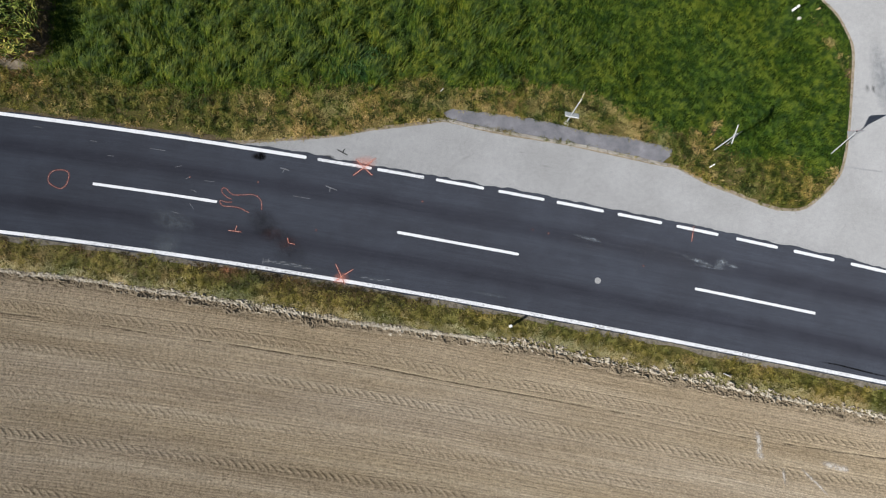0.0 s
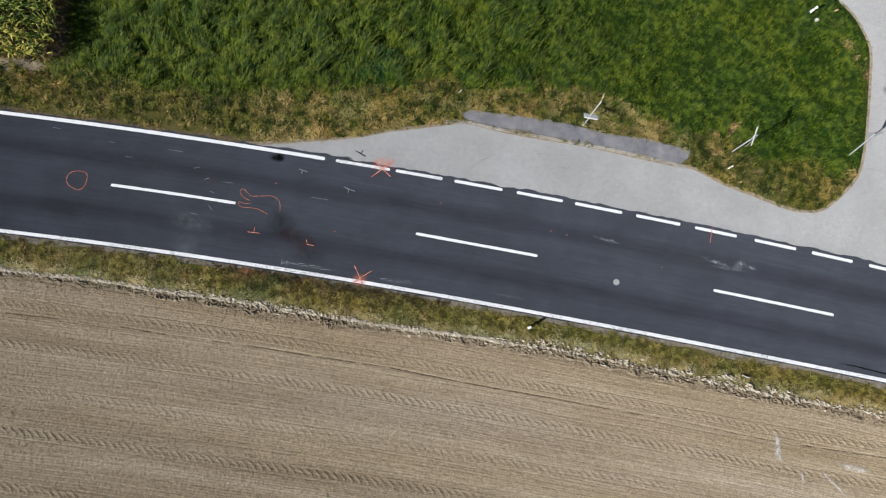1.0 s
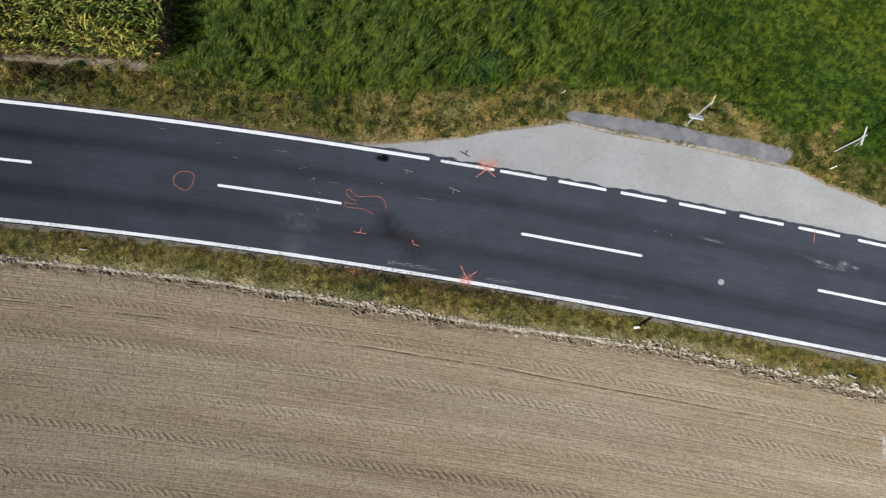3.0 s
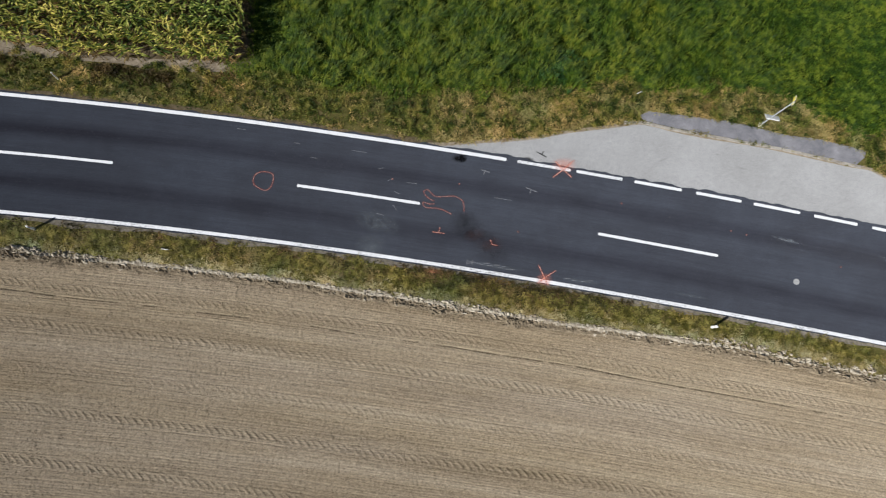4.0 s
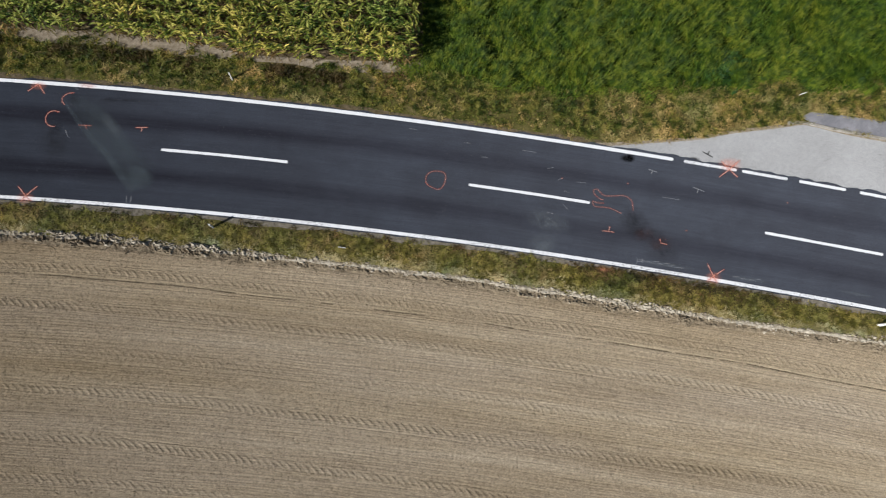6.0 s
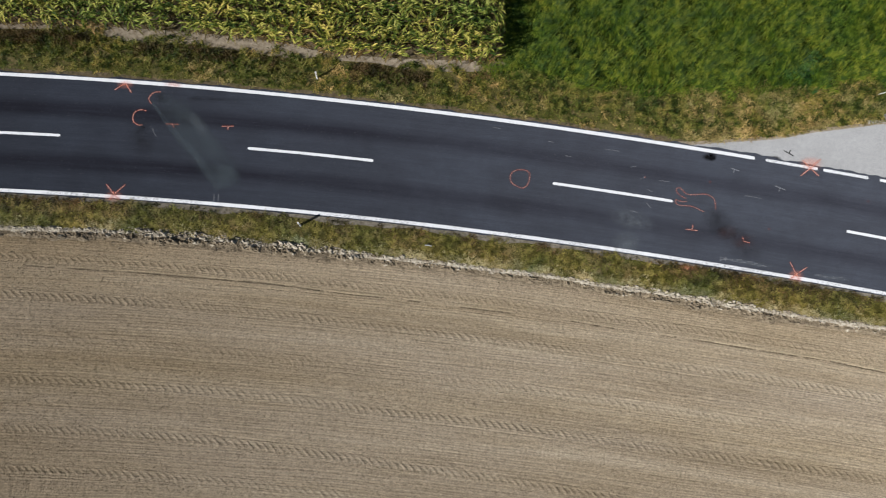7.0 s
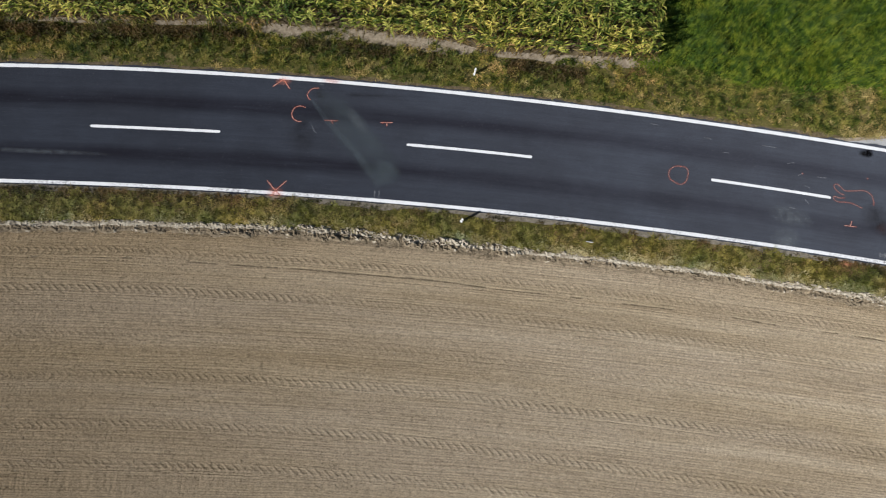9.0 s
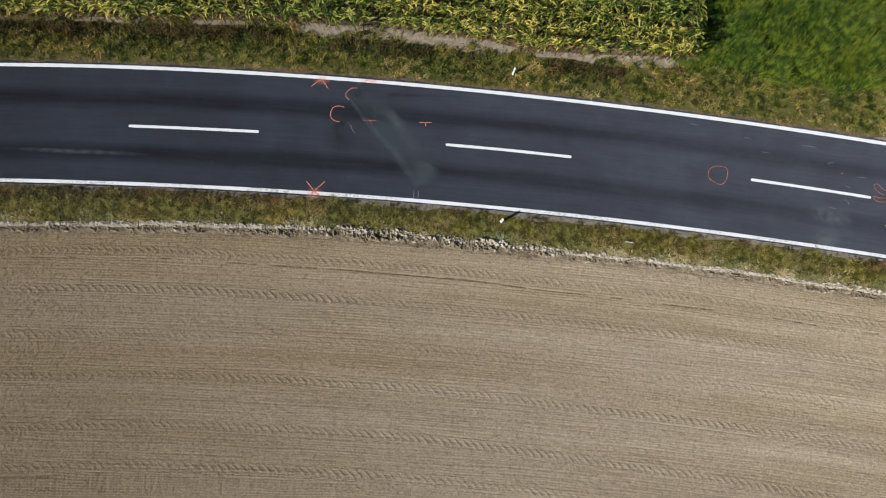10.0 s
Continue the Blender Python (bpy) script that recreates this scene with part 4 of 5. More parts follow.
def make_bank():
    """A pale crest as wide as a hand, with heaps of broken clods on both sides of it."""
    x = np.arange(-56, 28, 0.042)
    off = np.arange(-0.62, 0.60, 0.040)[:, None]
    X = np.broadcast_to(x, (len(off), len(x)))
    along = lambda table: np.interp(X, RUBBLE_X, table)
    sway = 0.03 * np.sin(X * 1.1) + 0.02 * np.sin(X * 2.9 + 1)
    lumps = np.abs(lattice(len(x), len(off), 8, 2.2, 2.2)) + 0.6 * np.abs(lattice(len(x), len(off), 18, 1.2, 1.4)) - 0.35
    low = lattice(len(x), len(off), 9, 9.0, 6.0)
    reach = np.where(off < 0, along(TO_GRASS), along(TO_FIELD)) * (1 + 0.30 * low)
    inside = np.clip((reach - np.abs(off)) / 0.12, 0, 1)
    crest = np.exp(-((off + sway) / 0.085) ** 2)
    whole = np.clip(along(CREST) + 0.25 * low, 0, 1)
    z = -0.030 + inside * (0.030 + 0.03 * low + 1.25 * along(HEAP) * lumps * (1 - 0.8 * crest * whole)) + 0.075 * crest * whole
    z = np.where(inside <= 0, -0.075, z)
    pale = 1.2 * crest * whole + np.where(off < sway, 0.55, 0.20) + 0.30 * lumps + 0.28 * lattice(len(x), len(off), 12, 3.5, 3.0) + 2.2 * (along(HEAP) - 0.09) * np.clip((0.20 - off) / 0.2, 0, 1)
    d = np.interp(x, BANK_X, BANK_D)[None, :] + off
    verts = np.stack([X, y_south(x)[None, :] - d, z], -1).reshape(-1, 3)
    ob = new("soil_bank", np_mesh("soil_bank", verts, grid_faces(len(off), len(x))[:, ::-1], None, (EARTH, PALE_CRUST), index=(pale[:-1, :-1] > np.where(off[:-1] > 0.06, 0.80, 0.62)).astype(int).reshape(-1)))
    return tagged(ob, "low crumbling bank of dry soil with a pale crest along the field's rim", "bank", kind="structure")


make_bank()

OCTA_V = np.array([(1, 0, 0), (0, 1, 0), (-1, 0, 0), (0, -1, 0), (0.7, 0.7, 0.7), (-0.7, 0.6, 0.8), (-0.6, -0.7, 0.7), (0.7, -0.6, 0.8)], float)
OCTA_F = np.array([(0, 1, 4), (1, 2, 5), (2, 3, 6), (3, 0, 7), (1, 5, 4), (2, 6, 5), (3, 7, 6), (0, 4, 7), (4, 5, 6), (4, 6, 7)])


def make_clods(name, count, lo, hi, side, mat, label):
    """Broken clods strewn over the bank; side: -1 towards the grass, 1 towards the field."""
    x = rng.uniform(-55, 27, count)
    heap = np.interp(x, RUBBLE_X, HEAP)
    x = x[rng.uniform(0.02, 0.14, count) < heap + 0.03 * np.sin(x * 1.3) + 0.02 * np.sin(x * 3.7)]
    n = len(x)
    heap = np.interp(x, RUBBLE_X, HEAP)
    spread = np.interp(x, RUBBLE_X, TO_GRASS if side < 0 else TO_FIELD)
    off = side * np.abs(rng.normal(0.02, 0.5, n)) * spread + (0.06 if side > 0 else 0.03)
    d = np.interp(x, BANK_X, BANK_D) + off
    size = (lo + (hi - lo) * rng.random(n) ** 2.2) * (0.5 + 2.6 * heap)
    scale = size[:, None] * rng.uniform(0.6, 1.35, (n, 3))
    v = OCTA_V[None] * (1 + 0.25 * rng.standard_normal((n, len(OCTA_V), 1))) * scale[:, None]
    a = rng.uniform(0, 2 * np.pi, n)
    c, s = np.cos(a)[:, None], np.sin(a)[:, None]
    vx, vy = v[..., 0] * c - v[..., 1] * s, v[..., 0] * s + v[..., 1] * c
    foot = 0.02 * np.clip(1 - np.abs(off) / spread, 0, 1) - 0.035 * np.clip(off / 0.4, 0, 1)
    v = np.stack([vx + x[:, None], vy + (y_south(x) - d)[:, None], v[..., 2] + foot[:, None]], -1).reshape(-1, 3)
    f = (OCTA_F[None] + (np.arange(n) * len(OCTA_V))[:, None, None]).reshape(-1, 3)
    return tagged(new(name, np_mesh(name, v, f, None, (mat,))), label, "soil clods", kind="stuff")


make_clods("soil_clods", 5000, 0.014, 0.062, -1, PALE_CRUST, "loose pale clods of dry soil along the field's rim")
make_clods("dark_clods", 17000, 0.012, 0.056, 1, EARTH, "brown clods of soil at the rim of the field")
make_clods("grey_clods", 9000, 0.012, 0.050, -1, CRUST, "grey brown clods of soil at the foot of the grass")
SAND = make_stain("sandy_bare_earth", (0.27, 0.175, 0.095), 1.0, 4.0, 0.06)
for a, b, u, v in ((15.15, 11.8, 0.45, 0.75), (14.3, 11.5, 0.5, 0.35), (14.1, 10.85, 0.30, 0.6), (22.35, 14.6, 0.28, 1.2)):
    ob = stain("bare_patch", (a, b), (u, v), 0, SAND, None, z=-0.002)
    tagged(ob, "bare sandy patch of earth among the grass", "bare earth", kind="structure")
ASH = make_stain("pale_ash", (0.68, 0.65, 0.60), 0.75, 5.0, edge=0.7)
for pts in ([(16.58, -3.2, 0.10), (16.7, -3.58, 0.16), (16.74, -3.95, 0.18), (16.7, -4.32, 0.20), (16.9, -4.7, 0.16)], [(17.82, -4.95, 0.07), (17.86, -5.34, 0.09), (17.91, -5.9, 0.07)],
            [(18.68, -4.98, 0.07), (19.09, -5.43, 0.08), (19.54, -5.85, 0.08), (20.06, -6.42, 0.08)], [(19.6, -4.75, 0.10), (20.18, -4.93, 0.20), (20.9, -5.1, 0.18), (21.1, -5.15, 0.1)]):
    ob = smear("ash_streak", pts, ASH, None, "", 0.022)
    tagged(ob, "pale streak of ash or lime on the soil", "streak", kind="structure")


# ---- grass ----
def tufts(name, px, py, blades, height, reach, width, way, fan, mat, label, z=-0.01, loose=0.045):
    """Blades of grass in tufts: px, py the feet of the tufts; way: the leaning of each tuft, radians; fan: how far its blades spread."""
    n = len(px) * blades
    rep = lambda a: np.repeat(np.broadcast_to(a, px.shape), blades)
    h = rep(height) * rng.uniform(0.6, 1.15, n)
    r = rep(reach) * rng.uniform(0.35, 1.2, n)
    a = rep(way) + rng.normal(0, fan, n)
    x = rep(px) + rng.normal(0, loose, n)
    y = rep(py) + rng.normal(0, loose, n)
    w = width * rng.uniform(0.6, 1.3, n) / 2
    ux, uy = np.cos(a), np.sin(a)
    sx, sy = -uy * w, ux * w
    foot = np.full(n, z)
    v = np.stack([
        np.stack([x - sx, y - sy, foot], 1), np.stack([x + sx, y + sy, foot], 1),
        np.stack([x + ux * r * 0.42 - sx * 0.9, y + uy * r * 0.42 - sy * 0.9, foot + h * 0.78], 1),
        np.stack([x + ux * r * 0.42 + sx * 0.9, y + uy * r * 0.42 + sy * 0.9, foot + h * 0.78], 1),
        np.stack([x + ux * r, y + uy * r, foot + h], 1)], 1).reshape(-1, 3)
    k = (np.arange(n) * 5)[:, None]
    quads, tris = k + np.array([[0, 1, 3, 2]]), k + np.array([[2, 3, 4]])
    return tagged(new(name, np_mesh(name, v, [quads, tris], None, (mat,))), label, "grass", kind="stuff")


def wave(x, y, a, b, c):
    return np.sin(x * a + 1.7 * np.sin(y * b + c)) + 0.8 * np.sin(x * b * 1.3 - y * a * 1.9 + c) + 0.6 * np.sin(x * 2.9 * a + y * 3.7 * b + 2 * c)


def lane_west(y):
    return np.interp(y, LANE_Y[1:], LANE_X[1:], right=19.0)


def on_grass(x, y):
    """Whether a place north of the road bears grass."""
    rim = np.where(x < BAY_X[0], y_north(x) + 0.27, np.interp(x, BAY_X, BAY_Y))
    ok = (y > rim + 0.02) & ((x < 19.3) | (x < lane_west(y) - 0.02))
    px, py = np.array(PLATFORM).T
    top = np.interp(x, px[1:9], py[1:9])
    return ok & ~((x > 1.4) & (x < 12.95) & (y < top))


BARE_SPOTS = ((21.55, 16.2, 0.30, 0.35), (21.84, 15.5, 0.18, 0.5), (15.15, 11.8, 0.28, 0.5), (14.3, 11.5, 0.33, 0.25), (14.1, 10.85, 0.2, 0.4), (22.35, 14.6, 0.16, 0.8))


def bare(x, y):
    """Nearness of a place to the middle of a bare spot: 1 there, 0 at its rim and beyond."""
    near = np.zeros(x.shape)
    for a, b, u, v in BARE_SPOTS:
        near = np.maximum(near, 1 - np.hypot((x - a) / u, (y - b) / v))
    return near


def rim_gap(x, y):
    """Distance to the paved rim of the lay-by or side road."""
    south = np.where(x < BAY_X[0], 9.0, y - np.interp(x, BAY_X, BAY_Y))
    return np.minimum(np.where(x < 18.4, south, 9.0), np.where(x > 17.0, lane_west(y) - x, 9.0))


def scatter(x0, x1, y0, y1, density):
    n = int((x1 - x0) * (y1 - y0) * density)
    return rng.uniform(x0, x1, n), rng.uniform(y0, y1, n)


# long meadow grass, laid over in swirls and clumps
x, y = scatter(-19.5, 23.0, 9.3, 21.0, 62)
edge = np.interp(x, MOWN_X, MOWN_Y) + 0.25 * wave(x, y, 1.1, 0.9, 0.3)
clump = wave(x, y, 3.1, 2.7, 1.3) + 0.9 * wave(x, y, 5.3, 6.1, 0.4)
keep = on_grass(x, y) & (y > edge) & ((x > -18.3) | (y < 15.0)) & (clump > -0.55 + rng.normal(0, 0.5, len(x))) & (rim_gap(x, y) > 0.32) & (bare(x, y) < rng.uniform(0.0, 0.35, len(x)))
x, y, clump = x[keep], y[keep], clump[keep]
short = np.interp(x, (2, 10), (1.0, 0.45))
clump = clump * short
swirl = 1.0 + 0.34 * wave(x, y, 0.8, 0.7, 1.0) + 0.22 * wave(x, y, 2.3, 2.9, 0.0)
shaded = np.interp(x, (-17.2, -15.6), (0.35, 1.0))
shaded = shaded * np.interp(rim_gap(x, y), (0.3, 1.0), (0.35, 1.0))
tall = shaded * np.clip(0.36 + 0.10 * wave(x, y, 0.45, 0.6, 2.0) + 0.20 * clump, 0.05, 1.0) * np.interp(x, (3, 11), (1.0, 0.55))
tufts("meadow_grass", x, y, 9, tall, (tall * 0.72 + 0.05) * (0.45 + 0.55 * short), 0.026, swirl, 0.55, GRASS_MEADOW, "long green meadow grass lying in swirls", loose=0.11)

# undergrowth of the meadow
x, y = scatter(-19.5, 23.0, 9.3, 20.0, 58)
keep = on_grass(x, y) & (y > np.interp(x, MOWN_X, MOWN_Y) - 0.1) & ((x > -18.3) | (y < 15.0)) & (rim_gap(x, y) > 0.14) & (bare(x, y) < rng.uniform(0.0, 0.5, len(x)))
x, y = x[keep], y[keep]
low = np.interp(rim_gap(x, y), (0.1, 0.6), (0.05, 0.15))
tufts("meadow_undergrowth", x, y, 6, low, low * 0.9, 0.022, rng.uniform(0, 6.3, len(x)), 1.3, GRASS_MEADOW, "short dense grass below the taller meadow grass", loose=0.10)

# mown verge north of the road: short, partly dry
x, y = scatter(-56, 23.0, 7.4, 16.8, 34)
cx, cy = scatter(-56, 23.0, 7.4, 16.8, 6.5)
cs = rng.uniform(0.6, 1.5, len(cx))
x = np.concatenate([x, np.repeat(cx, 8) + rng.normal(0, 0.10, 8 * len(cx)) * np.repeat(cs, 8)])
y = np.concatenate([y, np.repeat(cy, 8) + rng.normal(0, 0.10, 8 * len(cx)) * np.repeat(cs, 8)])
grown = np.concatenate([np.full(len(x) - 8 * len(cx), 0.45), np.repeat(cs, 8)])
edge = np.interp(x, MOWN_X, MOWN_Y) + 0.25 * wave(x, y, 1.1, 0.9, 0.3)
grown = np.where(np.hypot((x + 27.1) / 1.0, (y - 14.15) / 0.6) < 1, np.minimum(grown, 0.4), grown)
keep = on_grass(x, y) & (y < edge + 0.2) & (bare(x, y) < rng.uniform(0.0, 0.5, len(x)))
x, y, grown = x[keep], y[keep], grown[keep]
near_road = np.clip((y - y_north(x) - 0.2) / 0.8, 0.25, 1) * np.interp(rim_gap(x, y), (0, 0.4), (0.45, 1.0)) * grown
tufts("verge_grass", x, y, 7, 0.20 * near_road, 0.15 * near_road + 0.04, 0.028, rng.uniform(0, 6.3, len(x)), 1.4, GRASS_VERGE, "short mown verge grass, green mixed with straw", loose=0.06)
x, y = scatter(-56, 23.0, 7.4, 16.8, 62)
edge = np.interp(x, MOWN_X, MOWN_Y)
keep = on_grass(x, y) & (y < edge + 0.3) & (wave(x, y, 0.9, 1.3, 0.7) + 0.5 * wave(x, y, 4.1, 3.3, 1.1) + np.where((x > -9) & (x < 13), 1.9, np.where(x < -36, -1.3, -0.6)) > 0.6)
x, y = x[keep], y[keep]
tufts("dry_grass", x, y, 6, 0.12, 0.22, 0.026, rng.uniform(0, 6.3, len(x)), 1.2, STRAW, "dry straw-coloured cut grass lying on the verge")

# cut straw along the back of the footway and round the head of the lay-by
k = rng.uniform(0.2, 13.4, 950)
ky = np.interp(k, (0.2, 1.9, 3.62, 5.9, 7.18, 9.03, 10.75, 12.17, 13.4), (12.25, 12.66, 12.47, 12.21, 11.93, 11.48, 11.30, 10.96, 10.3)) + np.abs(rng.normal(0, 0.26, len(k)))
keep = on_grass(k, ky) & (wave(k, ky, 1.7, 1.9, 0.4) + rng.normal(0, 0.5, len(k)) > -0.7)
tufts("footway_straw", k[keep], ky[keep], 6, 0.09, 0.17, 0.026, rng.uniform(0, 6.3, keep.sum()), 1.2, STRAW, "dry cut straw lying along the back of the footway", loose=0.07)

# withered patches in the meadow round the stop pole and the direction sign
WITHERED = ((8.12, 13.5, 0.35), (8.79, 13.37, 0.4), (9.36, 13.15, 0.4), (9.75, 12.85, 0.35), (10.05, 12.55, 0.4), (10.5, 12.3, 0.3), (7.06, 13.35, 0.35), (8.65, 11.75, 0.4), (11.53, 11.83, 0.35),
            (15.2, 11.87, 0.3), (14.32, 11.57, 0.3), (14.1, 10.9, 0.3), (14.64, 9.95, 0.3), (15.1, 9.3, 0.35), (20.1, 8.8, 0.35), (21.3, 16.41, 0.28), (21.58, 16.26, 0.28), (21.84, 15.66, 0.25), (21.91, 15.15, 0.2), (20.8, 17.4, 0.3))
px, py = [], []
for a, b, g in WITHERED:
    k = int(16 * g / 0.35)
    px.append(a + rng.normal(0, g * 0.62, k)), py.append(b + rng.normal(0, g * 0.45, k))
x, y = np.concatenate(px), np.concatenate(py)
keep = on_grass(x, y)
x, y = x[keep], y[keep]
tufts("withered_patch", x, y, 5, 0.17, 0.20, 0.026, rng.uniform(0, 6.3, len(x)), 1.2, STRAW, "withered straw-coloured grass in patches of the meadow")

# brown seeding weeds along the dirt strip below the maize
x = rng.uniform(-60, -19, 2600)
x = x[np.sin(x * 0.7) + 0.8 * np.sin(x * 1.9 + 1) + rng.normal(0, 0.6, len(x)) > np.interp(x, (-46, -36), (-0.9, 0.3))]
y = np.interp(x, MAIZE_X, MAIZE_Y) - np.interp(x, BARE_X, BARE) - 0.15 - np.abs(rng.normal(0, 0.35, len(x)))
free = np.hypot((x + 27.0) / 1.1, (y - 14.2) / 0.7) > 1
x, y = x[free], y[free]
tufts("brown_weeds", x, y, 8, 0.34, 0.16, 0.030, rng.uniform(0, 6.3, len(x)), 1.4, WEED, "brown withered weeds standing along the dirt strip")

# weeds in the joint of the kerb
k = rng.uniform(0.3, 12.6, 260)
k = k[np.sin(k * 1.9) + 0.8 * np.sin(k * 4.3) + rng.normal(0, 0.5, len(k)) > 0.2]
ky = np.interp(k, (0.2, 1.5, 3.3, 6.15, 9.0, 12.6), (11.9, 12.02, 11.66, 11.16, 10.65, 9.85)) + rng.normal(0.02, 0.06, len(k))
tufts("kerb_weeds", k, ky, 6, 0.07, 0.09, 0.022, rng.uniform(0, 6.3, len(k)), 1.4, GRASS_SOUTH, "small tufts of weed growing along the kerb", z=0.02)

# strip between road and field
x = rng.uniform(-56, 27, 13000)
d = rng.uniform(0.12, 0.92, len(x)) * np.interp(x, BANK_X, BANK_D)
keep = (wave(x, d * 3, 1.7, 1.9, 0.2) > -1.7) & (d > 0.40 + 0.08 * wave(x, x, 0.7, 0.4, 0.0) + np.abs(rng.normal(0, 0.10, len(x))))
x, d = x[keep], d[keep]
clump = np.clip(0.9 + 0.35 * wave(x, d * 1.5, 2.9, 3.1, 0.6) + 0.45 * wave(x, d, 6.9, 7.7, 0.1), 0.15, 2.4)
tufts("roadside_grass", x, y_south(x) - d, 8, 0.065 * clump, 0.13 * clump + 0.03, 0.032, rng.uniform(0, 6.3, len(x)), 1.4, GRASS_SOUTH, "short olive roadside grass between road and field", loose=0.07)
x = rng.uniform(-56, 27, 6000)
x = x[rng.uniform(0, 1, len(x)) < np.interp(x, (-42, -36, -24, -22, 2, 5, 27), (0.15, 0.25, 0.4, 0.65, 0.65, 1.3, 1.0)) + 0.3 * np.sin(x * 1.3)]
d = np.interp(x, BANK_X, BANK_D) - 0.6 * np.interp(x, RUBBLE_X, TO_GRASS) - np.abs(rng.normal(0, 0.20, len(x)))
tufts("withered_grass", x, y_south(x) - d, 6, 0.10, 0.17, 0.024, rng.uniform(0, 6.3, len(x)), 1.4, PALE, "withered pale grass on the bank beside the field")

# low brown weeds: by the middle of the bend and along the western shoulder
x = rng.uniform(-56, 2, 6500)
d = 0.24 + np.abs(rng.normal(0.0, 0.42, len(x)))
brown = np.interp(x, (-56, -40, -34, -11, -8, -3, 1), (0.75, 0.7, 0.22, 0.15, 1.0, 1.0, 0.1)) + 0.18 * wave(x, d, 1.9, 2.3, 0.5)
keep = (rng.uniform(0.1, 1.0, len(x)) < brown) & (d < np.interp(x, BANK_X, BANK_D) - 0.3)
x, d = x[keep], d[keep]
tufts("low_brown_weeds", x, y_south(x) - d, 6, 0.10, 0.12, 0.026, rng.uniform(0, 6.3, len(x)), 1.4, WEED, "low brown weeds among the grass beside the road")

# a stand of bluish broad-leaved weeds in the meadow
x, y = -2.8 + rng.normal(0, 0.55, 170), 14.75 + rng.normal(0, 0.42, 170)
tufts("blue_green_weeds", x, y, 7, 0.50, 0.30, 0.060, 1.0 + rng.normal(0, 0.5, len(x)), 0.8, DOCK, "bluish green broad-leaved weeds standing in the meadow")


# ---- maize ----
def make_maize():
    stand_x, stand_y = [], []
    for row in range(8):
        gx = np.arange(-58, -18.2, 0.17)
        gx = gx + rng.normal(0, 0.04, len(gx))
        gy = np.interp(gx, MAIZE_X, MAIZE_Y) + row * 0.72 + rng.normal(0, 0.05, len(gx))
        ok = (gx < -18.55 + 0.16 * (gy - 15)) & (rng.uniform(0, 1, len(gx)) > np.where(gx > -20.2, 0.0, 0.16 if row else 0.24))
        stand_x.append(gx[ok]), stand_y.append(gy[ok])
    x, y = np.concatenate(stand_x), np.concatenate(stand_y)
    n = len(x)
    tall = rng.uniform(1.95, 2.5, n)
    leaves, seg = 12, 5
    m = n * leaves
    rep = lambda a: np.repeat(a, leaves)
    order = np.tile(np.arange(leaves), n)
    facing = np.where(rng.uniform(0, 1, n) < 0.65, rng.normal(-0.05, 0.5, n), rng.uniform(0, 6.28, n))
    turn = rep(facing) + order * np.pi + rng.normal(0, 0.5, m)
    z0 = rep(tall) * (0.22 + 0.75 * (order + rng.uniform(0, 0.6, m)) / leaves)
    length = rng.uniform(0.38, 0.68, m) * np.where(order > 9, 0.65, 1.0)
    wide = rng.uniform(0.055, 0.088, m) / 2
    rise, droop = rng.uniform(0.45, 1.25, m), rng.uniform(0.3, 1.0, m)
    bend = rng.normal(0, 0.15, m)
    t = np.linspace(0, 1, seg)
    shape = np.sin(np.pi * np.clip(t * 0.86 + 0.14, 0, 1)) ** 0.7
    shape[-1] = 0.04
    tt = t[None]
    along = length[:, None] * (tt * 0.95 - 0.12 * tt ** 2)
    up = z0[:, None] + length[:, None] * (rise[:, None] * tt - droop[:, None] * tt ** 2)
    ang = turn[:, None] + bend[:, None] * tt
    cx, cy = rep(x)[:, None] + np.cos(ang) * along, rep(y)[:, None] + np.sin(ang) * along
    hw = wide[:, None] * shape[None]
    sx, sy = -np.sin(ang) * hw, np.cos(ang) * hw
    v = np.stack([np.stack([cx - sx, cy - sy, up + hw * 0.35], -1), np.stack([cx, cy, up], -1), np.stack([cx + sx, cy + sy, up + hw * 0.35], -1)], 2).reshape(-1, 3)
    q = grid_faces(seg, 3)
    faces = (q[None] + (np.arange(m) * seg * 3)[:, None, None]).reshape(-1, 4)
    dry = np.repeat(order + rng.normal(0, 1.0, m) < 3.0, len(q)).astype(int)
    base = len(v)
    c = np.array([(-1, -1), (1, -1), (1, 1), (-1, 1)]) * 0.012
    lo = np.stack([x[:, None] + c[None, :, 0], y[:, None] + c[None, :, 1], np.full((n, 4), -0.02)], -1)
    hi = np.stack([x[:, None] + c[None, :, 0] * 0.5, y[:, None] + c[None, :, 1] * 0.5, np.repeat(tall[:, None], 4, 1)], -1)
    stalk = np.concatenate([lo, hi], 1).reshape(-1, 3)
    sf = np.array([[0, 1, 5, 4], [1, 2, 6, 5], [2, 3, 7, 6], [3, 0, 4, 7]])
    faces = np.concatenate([faces, (sf[None] + base + (np.arange(n) * 8)[:, None, None]).reshape(-1, 4)])
    ob = new("maize_field", np_mesh("maize_field", np.concatenate([v, stalk]), faces, None, (MAIZE, MAIZE_DRY), index=np.concatenate([dry, np.ones(4 * n, int)])))
    return tagged(ob, "dense ripening yellow-green maize with arching leaves", "maize", kind="stuff")


make_maize()
XM = np.arange(-58.5, -17.9, 0.5)
# darker earth inside the stand, its colour imitating the shade between the rows
sheet("maize_shade_ground", XM, np.interp(XM, MAIZE_X, MAIZE_Y) + 0.12, np.interp(XM, MAIZE_X, MAIZE_Y) + 5.7, -0.001, GRIT_AND_SHADE, "dark earth between the maize rows, coloured to stand for the shade there", "ground", rows=3)
